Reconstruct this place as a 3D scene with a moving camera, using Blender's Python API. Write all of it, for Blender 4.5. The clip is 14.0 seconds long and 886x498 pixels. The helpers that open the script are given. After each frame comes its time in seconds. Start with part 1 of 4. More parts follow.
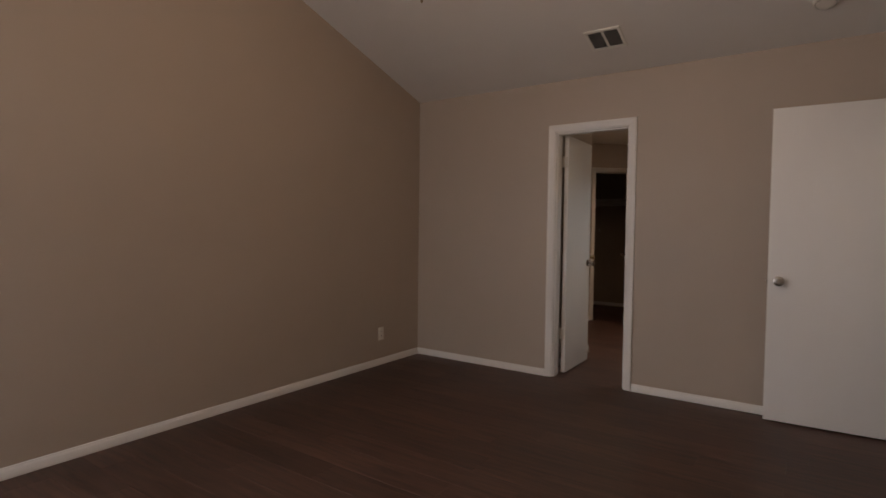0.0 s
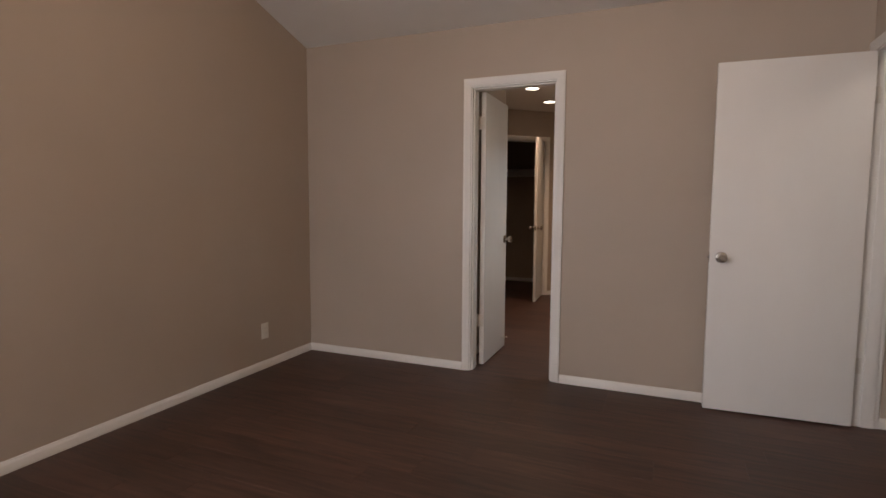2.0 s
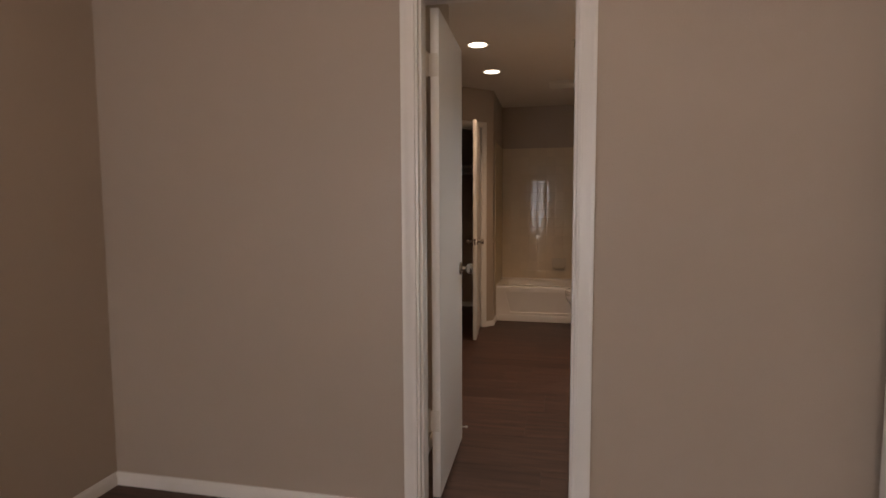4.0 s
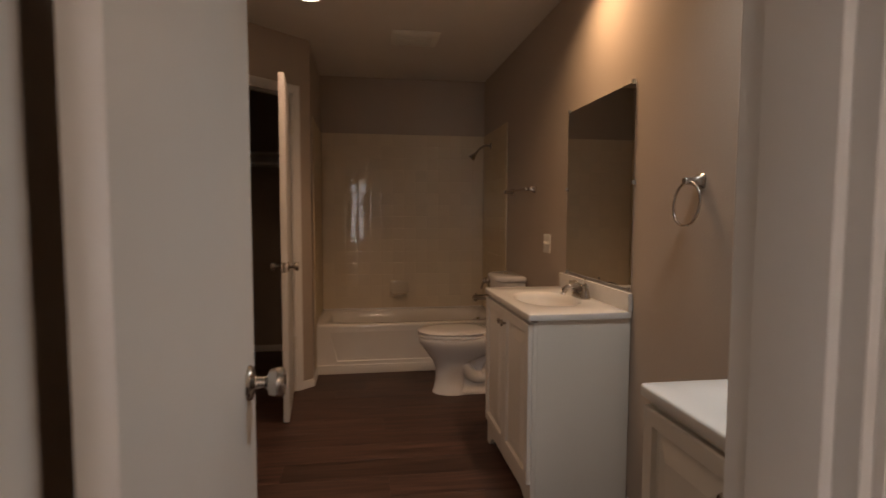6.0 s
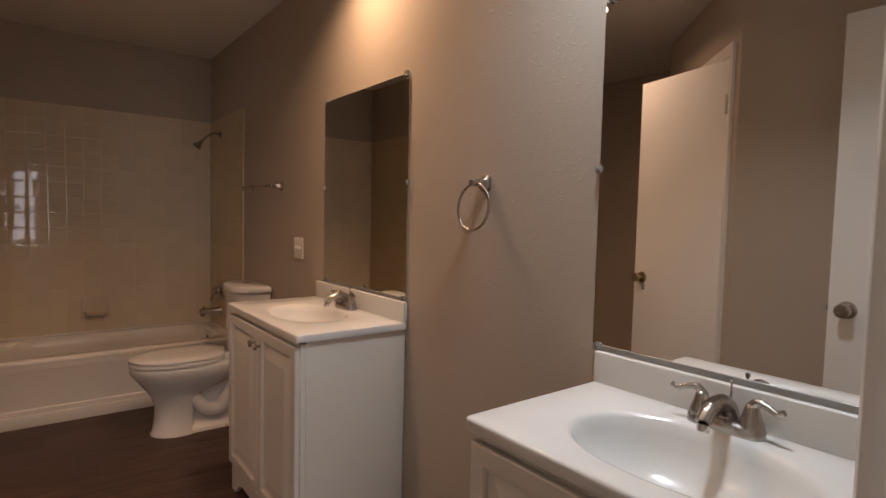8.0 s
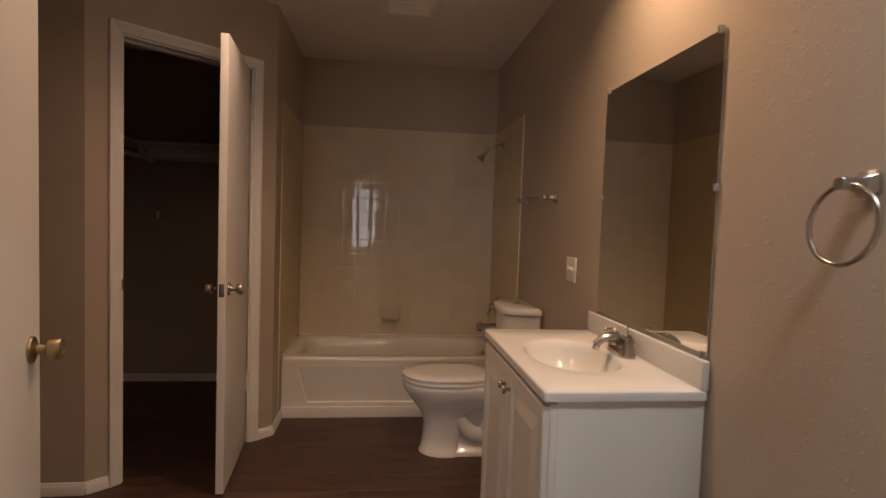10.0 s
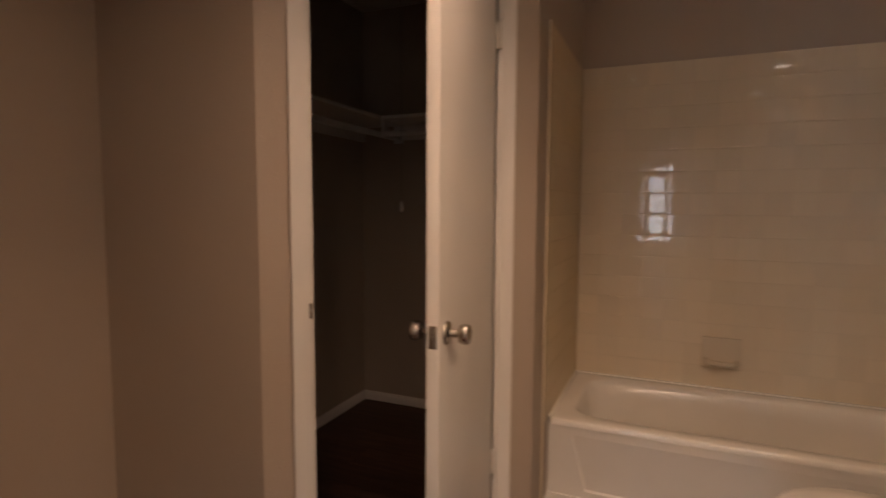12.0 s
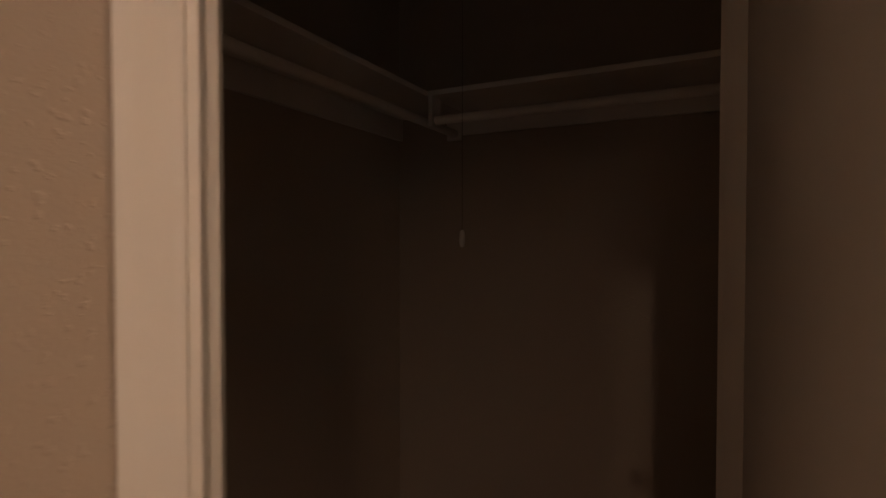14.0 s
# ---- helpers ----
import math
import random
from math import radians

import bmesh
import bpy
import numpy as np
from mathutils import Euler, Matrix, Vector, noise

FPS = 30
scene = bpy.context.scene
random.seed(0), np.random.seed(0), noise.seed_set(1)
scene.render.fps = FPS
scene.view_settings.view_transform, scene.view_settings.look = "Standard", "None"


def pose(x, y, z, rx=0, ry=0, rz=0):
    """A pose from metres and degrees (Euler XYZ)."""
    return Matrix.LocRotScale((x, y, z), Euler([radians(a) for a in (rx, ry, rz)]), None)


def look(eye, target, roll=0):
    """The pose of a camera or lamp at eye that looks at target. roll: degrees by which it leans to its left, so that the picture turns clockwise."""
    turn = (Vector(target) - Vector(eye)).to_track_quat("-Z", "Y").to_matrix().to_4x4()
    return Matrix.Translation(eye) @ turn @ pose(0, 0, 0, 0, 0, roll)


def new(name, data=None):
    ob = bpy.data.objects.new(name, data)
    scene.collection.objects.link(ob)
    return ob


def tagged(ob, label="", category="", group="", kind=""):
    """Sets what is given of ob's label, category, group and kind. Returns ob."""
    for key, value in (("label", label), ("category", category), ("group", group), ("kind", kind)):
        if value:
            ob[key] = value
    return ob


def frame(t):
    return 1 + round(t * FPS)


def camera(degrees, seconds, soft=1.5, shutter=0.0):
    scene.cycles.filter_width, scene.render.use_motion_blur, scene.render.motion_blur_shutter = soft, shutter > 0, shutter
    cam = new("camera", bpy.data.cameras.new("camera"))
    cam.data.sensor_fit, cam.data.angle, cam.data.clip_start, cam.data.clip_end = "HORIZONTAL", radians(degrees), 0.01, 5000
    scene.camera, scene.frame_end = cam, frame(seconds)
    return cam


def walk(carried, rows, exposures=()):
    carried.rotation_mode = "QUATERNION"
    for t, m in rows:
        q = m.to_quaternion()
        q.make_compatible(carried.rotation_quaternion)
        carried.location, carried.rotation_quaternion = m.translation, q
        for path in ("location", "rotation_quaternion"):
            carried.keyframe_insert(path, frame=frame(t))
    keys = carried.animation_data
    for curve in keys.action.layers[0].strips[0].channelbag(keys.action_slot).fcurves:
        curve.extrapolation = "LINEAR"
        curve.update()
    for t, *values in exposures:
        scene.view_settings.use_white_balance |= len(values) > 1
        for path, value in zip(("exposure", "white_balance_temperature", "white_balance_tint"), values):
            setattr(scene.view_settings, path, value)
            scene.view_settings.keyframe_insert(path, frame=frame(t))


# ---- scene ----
cam = camera(79.4, 14.0, soft=1.5, shutter=0.3)
PATH = [
    (0, (1.456, -4.13, 1.233), (0.324, -2.483, 1.156), 0.7),
    (0.5, (1.417, -4.133, 1.209), (0.486, -2.365, 1.102), 0.9),
    (1, (1.381, -4.043, 1.213), (0.599, -2.209, 1.063), 0.7),
    (1.5, (1.218, -3.851, 1.201), (0.463, -2.009, 1.011), 0.8),
    (2, (1.013, -3.557, 1.229), (0.236, -1.722, 1.055), 0.3),
    (2.2, (0.916, -3.423, 1.222), (0.131, -1.593, 1.036), 0),
    (3.2, (0.5, -2.623, 1.238), (-0.14, -0.742, 1.06), -0.1),
    (4.3, (0.171, -1.628, 1.242), (-0.173, 0.335, 1.081), -0.2),
    (4.5, (0.163, -1.416, 1.268), (-0.152, 0.552, 1.098), -0.1),
    (5, (0.086, -1.039, 1.241), (-0.084, 0.949, 1.099), 0.4),
    (5.5, (-0.003, -0.63, 1.23), (0.031, 1.366, 1.099), 0.1),
    (6, (-0.04, -0.268, 1.239), (0.255, 1.706, 1.103), 0.2),
    (6.5, (-0.061, -0.066, 1.237), (0.646, 1.801, 1.116), 0.7),
    (7, (-0.088, 0.053, 1.236), (0.988, 1.736, 1.134), 0.7),
    (7.5, (-0.081, 0.083, 1.231), (1.156, 1.651, 1.126), 1.6),
    (8, (-0.079, 0.093, 1.233), (1.145, 1.67, 1.118), 1.4),
    (8.5, (-0.014, 0.111, 1.24), (0.963, 1.851, 1.104), 0.9),
    (9, (0.081, 0.159, 1.249), (0.676, 2.065, 1.134), 2.5),
    (9.2, (0.09, 0.192, 1.253), (0.595, 2.124, 1.138), 2.5),
    (10.2, (0.197, 0.577, 1.252), (0.376, 2.636, 1.146), 1.8),
    (11.3, (0.168, 1.249, 1.243), (-0.053, 3.233, 1.113), 1.1),
    (11.5, (0.152, 1.387, 1.238), (-0.169, 3.357, 1.104), 1),
    (12, (0.034, 1.708, 1.244), (-0.746, 3.542, 1.08), 0.3),
    (12.5, (-0.114, 1.98, 1.241), (-1.339, 3.551, 1.066), -0.2),
    (13, (-0.331, 2.257, 1.237), (-1.556, 3.836, 1.128), 1.2),
    (13.3, (-0.449, 2.4, 1.236), (-1.551, 4.06, 1.155), 0.6),
    (13.5, (-0.536, 2.492, 1.236), (-1.515, 4.236, 1.172), 0.2),
    (14, (-0.581, 2.729, 1.238), (-1.492, 4.509, 1.195), 0),
]
EXPOSURES = [(0.0, -0.76, 6500, 12), (0.7, -0.14, 6300, 11), (2.2, -0.10, 6250, 11), (4.3, -0.34, 6750, 13), (5.2, -0.60, 7100, 15), (6.5, -0.20, 6850, 15),
             (7.0, 0.03, 6650, 16), (7.5, 0.0, 6550, 16), (8.2, -0.04, 6550, 16), (9.0, -0.20, 6650, 15), (11.3, 0.52, 6550, 14), (12.5, 0.58, 6550, 15), (14.0, 0.46, 6600, 13)]
walk(cam, [(t, look(e, g, r)) for t, e, g, r in PATH], EXPOSURES)

# ---- light ----
world = bpy.data.worlds.new("sky")
scene.world = world
world.use_nodes = True
wn = world.node_tree
sky = wn.nodes.new("ShaderNodeTexSky")
sky.sky_type = "NISHITA"
sky.sun_disc = False
sky.sun_elevation, sky.sun_rotation = radians(48), radians(20)
wn.nodes["Background"].inputs["Strength"].default_value = 0.10
wn.links.new(sky.outputs["Color"], wn.nodes["Background"].inputs["Color"])

sun = new("sun", bpy.data.lights.new("sun", "SUN"))
sun.data.energy, sun.data.angle, sun.data.color = 0.8, radians(10), (1.0, 0.95, 0.88)
sun.matrix_world = look((3, 8, 10), (0, 0, 0))

WARM = (1.0, 0.615, 0.38)
SOFT_WARM = (1.0, 0.65, 0.43)
GOLD_WARM = (1.0, 0.655, 0.385)
COOL = (0.82, 0.93, 1.0)
HOME = Matrix.Identity(4)
BATH = Matrix.Scale(0.96, 4)   # the bathroom's plan, laid into the home
ROOM = [HOME]


def area_lamp(name, eye, target, sx, sy, watts, colour, shape="RECTANGLE", spread=180):
    lamp = bpy.data.lights.new(name, "AREA")
    lamp.shape, lamp.size, lamp.size_y = shape, sx, sy
    lamp.energy, lamp.color, lamp.spread = watts, colour, radians(spread)
    ob = new(name, lamp)
    ob.matrix_world = ROOM[0] @ look(eye, target)
    return ob


# daylight by three bedroom windows: the first mirrored in the tile, the others added
area_lamp("window_daylight", (-0.30, -5.76, 1.22), (-0.30, 0.0, 0.2), 0.58, 1.50, 7, (0.94, 0.96, 1.0))
area_lamp("window_daylight", (-1.24, -5.76, 1.22), (-1.24, 0.0, 0.2), 0.58, 1.50, 17, (0.96, 0.96, 1.0))
area_lamp("window_daylight", (-1.86, -4.56, 1.22), (0.0, -4.56, 0.4), 1.16, 1.50, 62, (0.95, 0.96, 1.0))
# lamp of the bedroom ceiling fan, and an added hall fill without fixture
bulb = new("fan_bulb", bpy.data.lights.new("fan_bulb", "POINT"))
bulb.data.energy, bulb.data.color, bulb.data.shadow_soft_size = 35, (1.0, 0.70, 0.47), 0.05
bulb.location = (0.30, -2.57, 2.55)
area_lamp("hall_fill", (2.70, -1.20, 2.38), (2.70, -1.20, 0), 0.5, 0.5, 6, (1.0, 0.86, 0.72), "DISK")

# ---- materials ----


def shader(name, colour, rough=0.5, metal=0.0, spec=0.5):
    m = bpy.data.materials.new(name)
    m.use_nodes = True
    b = m.node_tree.nodes["Principled BSDF"]
    b.inputs["Base Color"].default_value = (*colour, 1)
    b.inputs["Roughness"].default_value = rough
    b.inputs["Metallic"].default_value = metal
    b.inputs["Specular IOR Level"].default_value = spec
    return m, m.node_tree, b


def node(tree, kind, **inputs):
    n = tree.nodes.new(kind)
    for key, value in inputs.items():
        n.inputs[key.replace("_", " ")].default_value = value
    return n


def coords(tree, scale=(1, 1, 1), generated="Object"):
    tc = tree.nodes.new("ShaderNodeTexCoord")
    mp = tree.nodes.new("ShaderNodeMapping")
    mp.inputs["Scale"].default_value = scale
    tree.links.new(tc.outputs[generated], mp.inputs["Vector"])
    return mp.outputs["Vector"]


def world_coords(tree, scale=(1, 1, 1)):
    g = tree.nodes.new("ShaderNodeNewGeometry")
    mp = tree.nodes.new("ShaderNodeMapping")
    mp.inputs["Scale"].default_value = scale
    tree.links.new(g.outputs["Position"], mp.inputs["Vector"])
    return mp.outputs["Vector"]


def tint(tree, b, colour, fac, low=0.85, high=1.1):
    """Lighter and darker shares of a colour by a texture."""
    ramp = tree.nodes.new("ShaderNodeMapRange")
    ramp.inputs["To Min"].default_value, ramp.inputs["To Max"].default_value = low, high
    tree.links.new(fac, ramp.inputs["Value"])
    mix = tree.nodes.new("ShaderNodeVectorMath")
    mix.operation = "SCALE"
    mix.inputs[0].default_value = colour
    tree.links.new(ramp.outputs["Result"], mix.inputs["Scale"])
    tree.links.new(mix.outputs["Vector"], b.inputs["Base Color"])
    return mix


def bump(tree, b, height, strength=0.2, distance=0.002):
    n = tree.nodes.new("ShaderNodeBump")
    n.inputs["Strength"].default_value, n.inputs["Distance"].default_value = strength, distance
    tree.links.new(height, n.inputs["Height"])
    tree.links.new(n.outputs["Normal"], b.inputs["Normal"])


def plaster(name, colour, rough, relief):
    """Painted drywall with a knock-down texture: flat splats, fine roller stipple and faint scuffs."""
    m, t, b = shader(name, colour, rough, spec=0.35)
    v = world_coords(t)
    big = node(t, "ShaderNodeTexNoise", Scale=1.6, Detail=3.0)
    splat = node(t, "ShaderNodeTexNoise", Scale=100.0, Detail=2.5, Roughness=0.5)
    fine = node(t, "ShaderNodeTexNoise", Scale=260.0, Detail=2.0)
    for n in (big, splat, fine):
        t.links.new(v, n.inputs["Vector"])
    tint(t, b, colour, big.outputs["Fac"], 0.94, 1.06)
    cut = t.nodes.new("ShaderNodeMapRange")
    cut.inputs["From Min"].default_value, cut.inputs["From Max"].default_value = 0.61, 0.69
    t.links.new(splat.outputs["Fac"], cut.inputs["Value"])
    patch = node(t, "ShaderNodeTexNoise", Scale=3.2, Detail=2.0)
    t.links.new(v, patch.inputs["Vector"])
    where = t.nodes.new("ShaderNodeMapRange")
    where.inputs["From Min"].default_value, where.inputs["From Max"].default_value = 0.38, 0.66
    where.inputs["To Min"].default_value = 0.30
    t.links.new(patch.outputs["Fac"], where.inputs["Value"])
    sparse = t.nodes.new("ShaderNodeMath")
    sparse.operation = "MULTIPLY"
    t.links.new(cut.outputs["Result"], sparse.inputs[0])
    t.links.new(where.outputs["Result"], sparse.inputs[1])
    add = t.nodes.new("ShaderNodeMath")
    add.operation = "MULTIPLY_ADD"
    add.inputs[1].default_value = 0.25
    t.links.new(fine.outputs["Fac"], add.inputs[0])
    t.links.new(sparse.outputs["Value"], add.inputs[2])
    bump(t, b, add.outputs["Value"], relief, 0.003)
    return m


WALL = plaster("greige_wall_paint", (0.46, 0.383, 0.312), 0.46, 0.34)
CEIL = plaster("ceiling_paint", (0.74, 0.70, 0.65), 0.8, 0.3)


def enamel(name, colour, rough, streak=0.0):
    """Brushed or rolled white enamel, slightly uneven."""
    m, t, b = shader(name, colour, rough)
    v = world_coords(t, (1, 1, 0.35))
    big = node(t, "ShaderNodeTexNoise", Scale=3.0, Detail=4.0)
    fine = node(t, "ShaderNodeTexNoise", Scale=120.0, Detail=2.0)
    t.links.new(v, big.inputs["Vector"])
    t.links.new(v, fine.inputs["Vector"])
    tint(t, b, colour, big.outputs["Fac"], 0.93, 1.05)
    bump(t, b, fine.outputs["Fac"], 0.12, 0.001)
    return m


TRIM = enamel("white_trim_enamel", (0.80, 0.77, 0.73), 0.35)
DOOR = enamel("white_door_enamel", (0.82, 0.795, 0.76), 0.38)
CABINET = enamel("white_thermofoil", (0.71, 0.665, 0.59), 0.36)
PLASTIC = enamel("white_plastic", (0.78, 0.75, 0.68), 0.4)


def glazed(name, colour, rough):
    m, t, b = shader(name, colour, rough)
    v = world_coords(t)
    big = node(t, "ShaderNodeTexNoise", Scale=5.0, Detail=4.0)
    t.links.new(v, big.inputs["Vector"])
    tint(t, b, colour, big.outputs["Fac"], 0.95, 1.04)
    rr = t.nodes.new("ShaderNodeMapRange")
    rr.inputs["To Min"].default_value, rr.inputs["To Max"].default_value = rough * 0.7, rough * 1.5
    t.links.new(big.outputs["Fac"], rr.inputs["Value"])
    t.links.new(rr.outputs["Result"], b.inputs["Roughness"])
    return m


# grout of the side walls, their shade put into its tan
GROUT_SHADED, _, _ = shader("shaded_tile_grout", (0.585, 0.47, 0.295), 0.6)
PORCELAIN = glazed("white_porcelain", (0.72, 0.69, 0.655), 0.10)
TUB = glazed("tub_enamel", (0.82, 0.785, 0.735), 0.14)
MARBLE = glazed("cultured_marble", (0.64, 0.62, 0.585), 0.16)
GROUT, gt, gb = shader("tile_grout", (0.665, 0.565, 0.425), 0.55)


def tile_glaze(name, colour, rough):
    m, t, b = shader(name, colour, rough)
    info = t.nodes.new("ShaderNodeObjectInfo")
    tint(t, b, colour, info.outputs["Random"], 0.97, 1.03)
    v = world_coords(t)
    wave = node(t, "ShaderNodeTexNoise", Scale=14.0, Detail=2.0)
    t.links.new(v, wave.inputs["Vector"])
    bump(t, b, wave.outputs["Fac"], 0.012, 0.004)
    return m


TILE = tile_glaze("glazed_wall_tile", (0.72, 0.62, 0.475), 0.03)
# the cream tile again for the less lit side walls, shade painted as tan
TILE_SHADED = tile_glaze("satin_shaded_tile", (0.62, 0.50, 0.315), 0.32)
BULLNOSE = tile_glaze("bullnose_tile_glaze", (0.66, 0.56, 0.40), 0.25)
DISH = tile_glaze("soap_dish_glaze", (0.66, 0.575, 0.45), 0.12)


def plank_vinyl():
    m, t, b = shader("dark_plank_vinyl", (0.10, 0.062, 0.05), 0.42)
    v = world_coords(t, (1.2, 14, 14))
    info = t.nodes.new("ShaderNodeObjectInfo")
    shift = t.nodes.new("ShaderNodeVectorMath")
    shift.operation = "ADD"
    comb = t.nodes.new("ShaderNodeMath")
    comb.operation = "MULTIPLY"
    comb.inputs[1].default_value = 37.0
    t.links.new(info.outputs["Random"], comb.inputs[0])
    t.links.new(v, shift.inputs[0])
    t.links.new(comb.outputs["Value"], shift.inputs[1])
    grain = node(t, "ShaderNodeTexNoise", Scale=2.2, Detail=7.0, Roughness=0.62, Distortion=0.6)
    t.links.new(shift.outputs["Vector"], grain.inputs["Vector"])
    ramp = t.nodes.new("ShaderNodeValToRGB")
    e = ramp.color_ramp.elements
    e[0].position, e[0].color = 0.30, (0.024, 0.0108, 0.0076, 1)
    e[1].position, e[1].color = 0.72, (0.112, 0.057, 0.041, 1)
    t.links.new(grain.outputs["Fac"], ramp.inputs["Fac"])
    tone = t.nodes.new("ShaderNodeMapRange")
    tone.inputs["To Min"].default_value, tone.inputs["To Max"].default_value = 0.80, 1.20
    t.links.new(info.outputs["Random"], tone.inputs["Value"])
    mix = t.nodes.new("ShaderNodeVectorMath")
    mix.operation = "SCALE"
    t.links.new(ramp.outputs["Color"], mix.inputs[0])
    t.links.new(tone.outputs["Result"], mix.inputs["Scale"])
    t.links.new(mix.outputs["Vector"], b.inputs["Base Color"])
    rr = t.nodes.new("ShaderNodeMapRange")
    rr.inputs["To Min"].default_value, rr.inputs["To Max"].default_value = 0.40, 0.56
    t.links.new(grain.outputs["Fac"], rr.inputs["Value"])
    t.links.new(rr.outputs["Result"], b.inputs["Roughness"])
    bump(t, b, grain.outputs["Fac"], 0.12, 0.001)
    return m


PLANK = plank_vinyl()
SUBFLOOR, _, _ = shader("subfloor", (0.03, 0.02, 0.016), 0.9)


def brushed(name, colour, rough):
    m, t, b = shader(name, colour, rough, 1.0)
    n = node(t, "ShaderNodeTexNoise", Scale=90.0, Detail=3.0)
    t.links.new(coords(t, (1, 1, 8)), n.inputs["Vector"])
    rr = t.nodes.new("ShaderNodeMapRange")
    rr.inputs["To Min"].default_value, rr.inputs["To Max"].default_value = rough * 0.8, rough * 1.3
    t.links.new(n.outputs["Fac"], rr.inputs["Value"])
    t.links.new(rr.outputs["Result"], b.inputs["Roughness"])
    return m


NICKEL = brushed("brushed_nickel", (0.44, 0.405, 0.37), 0.22)
CHROME = brushed("chrome", (0.70, 0.68, 0.65), 0.10)
BRASS = brushed("aged_brass", (0.40, 0.32, 0.20), 0.34)
STEEL = enamel("painted_hinge_steel", (0.70, 0.66, 0.60), 0.4)
MIRROR, _, _ = shader("mirror_silver", (0.86, 0.86, 0.84), 0.015, 1.0)
# near-black; thin sheets of it paint the shade inside holes and slots
DARK, _, _ = shader("near_black", (0.012, 0.010, 0.009), 0.9)
GLASSY, _, gl = shader("clear_plastic", (0.8, 0.78, 0.74), 0.12)
gl.inputs["Transmission Weight"].default_value = 0.7
PANE, _, pg = shader("window_glass", (1, 1, 1), 0.0)
pg.inputs["Transmission Weight"].default_value = 1.0


def glowing(name, colour, strength):
    m, t, b = shader(name, (0.8, 0.8, 0.8), 0.6)
    b.inputs["Emission Color"].default_value = (*colour, 1)
    b.inputs["Emission Strength"].default_value = strength
    return m


LAMP_LENS = glowing("lamp_diffuser", (1.0, 0.86, 0.66), 6.0)
DAY = glowing("daylight_distance", (0.82, 0.92, 1.0), 2.0)

# ---- builders ----


def box(bm, x0, x1, y0, y1, z0, z1, m=None):
    vs = [bm.verts.new((x, y, z)) for x in (x0, x1) for y in (y0, y1) for z in (z0, z1)]
    fs = [bm.faces.new([vs[i] for i in q]) for q in
          ((0, 1, 3, 2), (4, 6, 7, 5), (0, 4, 5, 1), (2, 3, 7, 6), (0, 2, 6, 4), (1, 5, 7, 3))]
    if m is not None:
        bmesh.ops.transform(bm, matrix=m, verts=vs)
    return vs, fs


def soft_box(bm, x0, x1, y0, y1, z0, z1, r=0.003, seg=2):
    """A box with rounded edges, added to bm."""
    b2 = bmesh.new()
    box(b2, x0, x1, y0, y1, z0, z1)
    bmesh.ops.bevel(b2, geom=b2.edges[:], offset=r, segments=seg, affect="EDGES", profile=0.6)
    me = bpy.data.meshes.new("tmp")
    b2.to_mesh(me)
    b2.free()
    bm.from_mesh(me)
    bpy.data.meshes.remove(me)


def rings(bm, loops, cap0=True, cap1=True, closed=True):
    """Skins a row of loops (lists of points, all of one length)."""
    rows = [[bm.verts.new(p) for p in loop] for loop in loops]
    n = len(rows[0])
    for a, b in zip(rows, rows[1:]):
        for i in range(n if closed else n - 1):
            j = (i + 1) % n
            bm.faces.new((a[i], a[j], b[j], b[i]))
    if cap0:
        bm.faces.new(rows[0][::-1])
    if cap1:
        bm.faces.new(rows[-1])
    return rows


def lathe(bm, profile, seg=24, m=None):
    """Turns (radius, height) pairs about z."""
    loops = [[(r * math.cos(2 * math.pi * i / seg), r * math.sin(2 * math.pi * i / seg), h) for i in range(seg)] for r, h in profile]
    if m is not None:
        loops = [[tuple(m @ Vector(p)) for p in loop] for loop in loops]
    rings(bm, loops)


def tube(bm, points, radii, seg=12):
    """A round tube along points; radii one number or one each."""
    pts = [Vector(p) for p in points]
    if not isinstance(radii, (list, tuple)):
        radii = [radii] * len(pts)
    loops, up = [], None
    for i, p in enumerate(pts):
        d = (pts[min(i + 1, len(pts) - 1)] - pts[max(i - 1, 0)]).normalized()
        if up is None:
            up = Vector((0, 0, 1)) if abs(d.z) < 0.9 else Vector((1, 0, 0))
        s = d.cross(up).normalized()
        up = s.cross(d).normalized()
        loops.append([tuple(p + radii[i] * (math.cos(2 * math.pi * k / seg) * s + math.sin(2 * math.pi * k / seg) * up)) for k in range(seg)])
    rings(bm, loops)


def arc(points, n=8):
    """A smooth line through the points."""
    pts = [Vector(p) for p in points]
    out = []
    for i in range(len(pts) - 1):
        p0, p1, p2, p3 = pts[max(i - 1, 0)], pts[i], pts[i + 1], pts[min(i + 2, len(pts) - 1)]
        for k in range(n):
            t = k / n
            out.append(0.5 * ((2 * p1) + (p2 - p0) * t + (2 * p0 - 5 * p1 + 4 * p2 - p3) * t * t + (3 * p1 - p0 - 3 * p2 + p3) * t ** 3))
    out.append(pts[-1])
    return out


def oval(cx, cy, a, b, z, n=2.0, count=48, front=1.0):
    """A superellipse loop; front stretches the -x half."""
    loop = []
    for i in range(count):
        t = 2 * math.pi * i / count
        c, s = math.cos(t), math.sin(t)
        x = a * math.copysign(abs(c) ** (2 / n), c) * (front if c < 0 else 1)
        loop.append((cx + x, cy + b * math.copysign(abs(s) ** (2 / n), s), z))
    return loop


def mesh_of(bm, name, mat, smooth=0.6):
    bmesh.ops.recalc_face_normals(bm, faces=bm.faces[:])
    for f in bm.faces:
        f.smooth = True
    for e in bm.edges:
        if len(e.link_faces) == 2 and e.calc_face_angle(0) > smooth:
            e.smooth = False
    me = bpy.data.meshes.new(name)
    bm.to_mesh(me)
    bm.free()
    me.materials.append(mat)
    return me


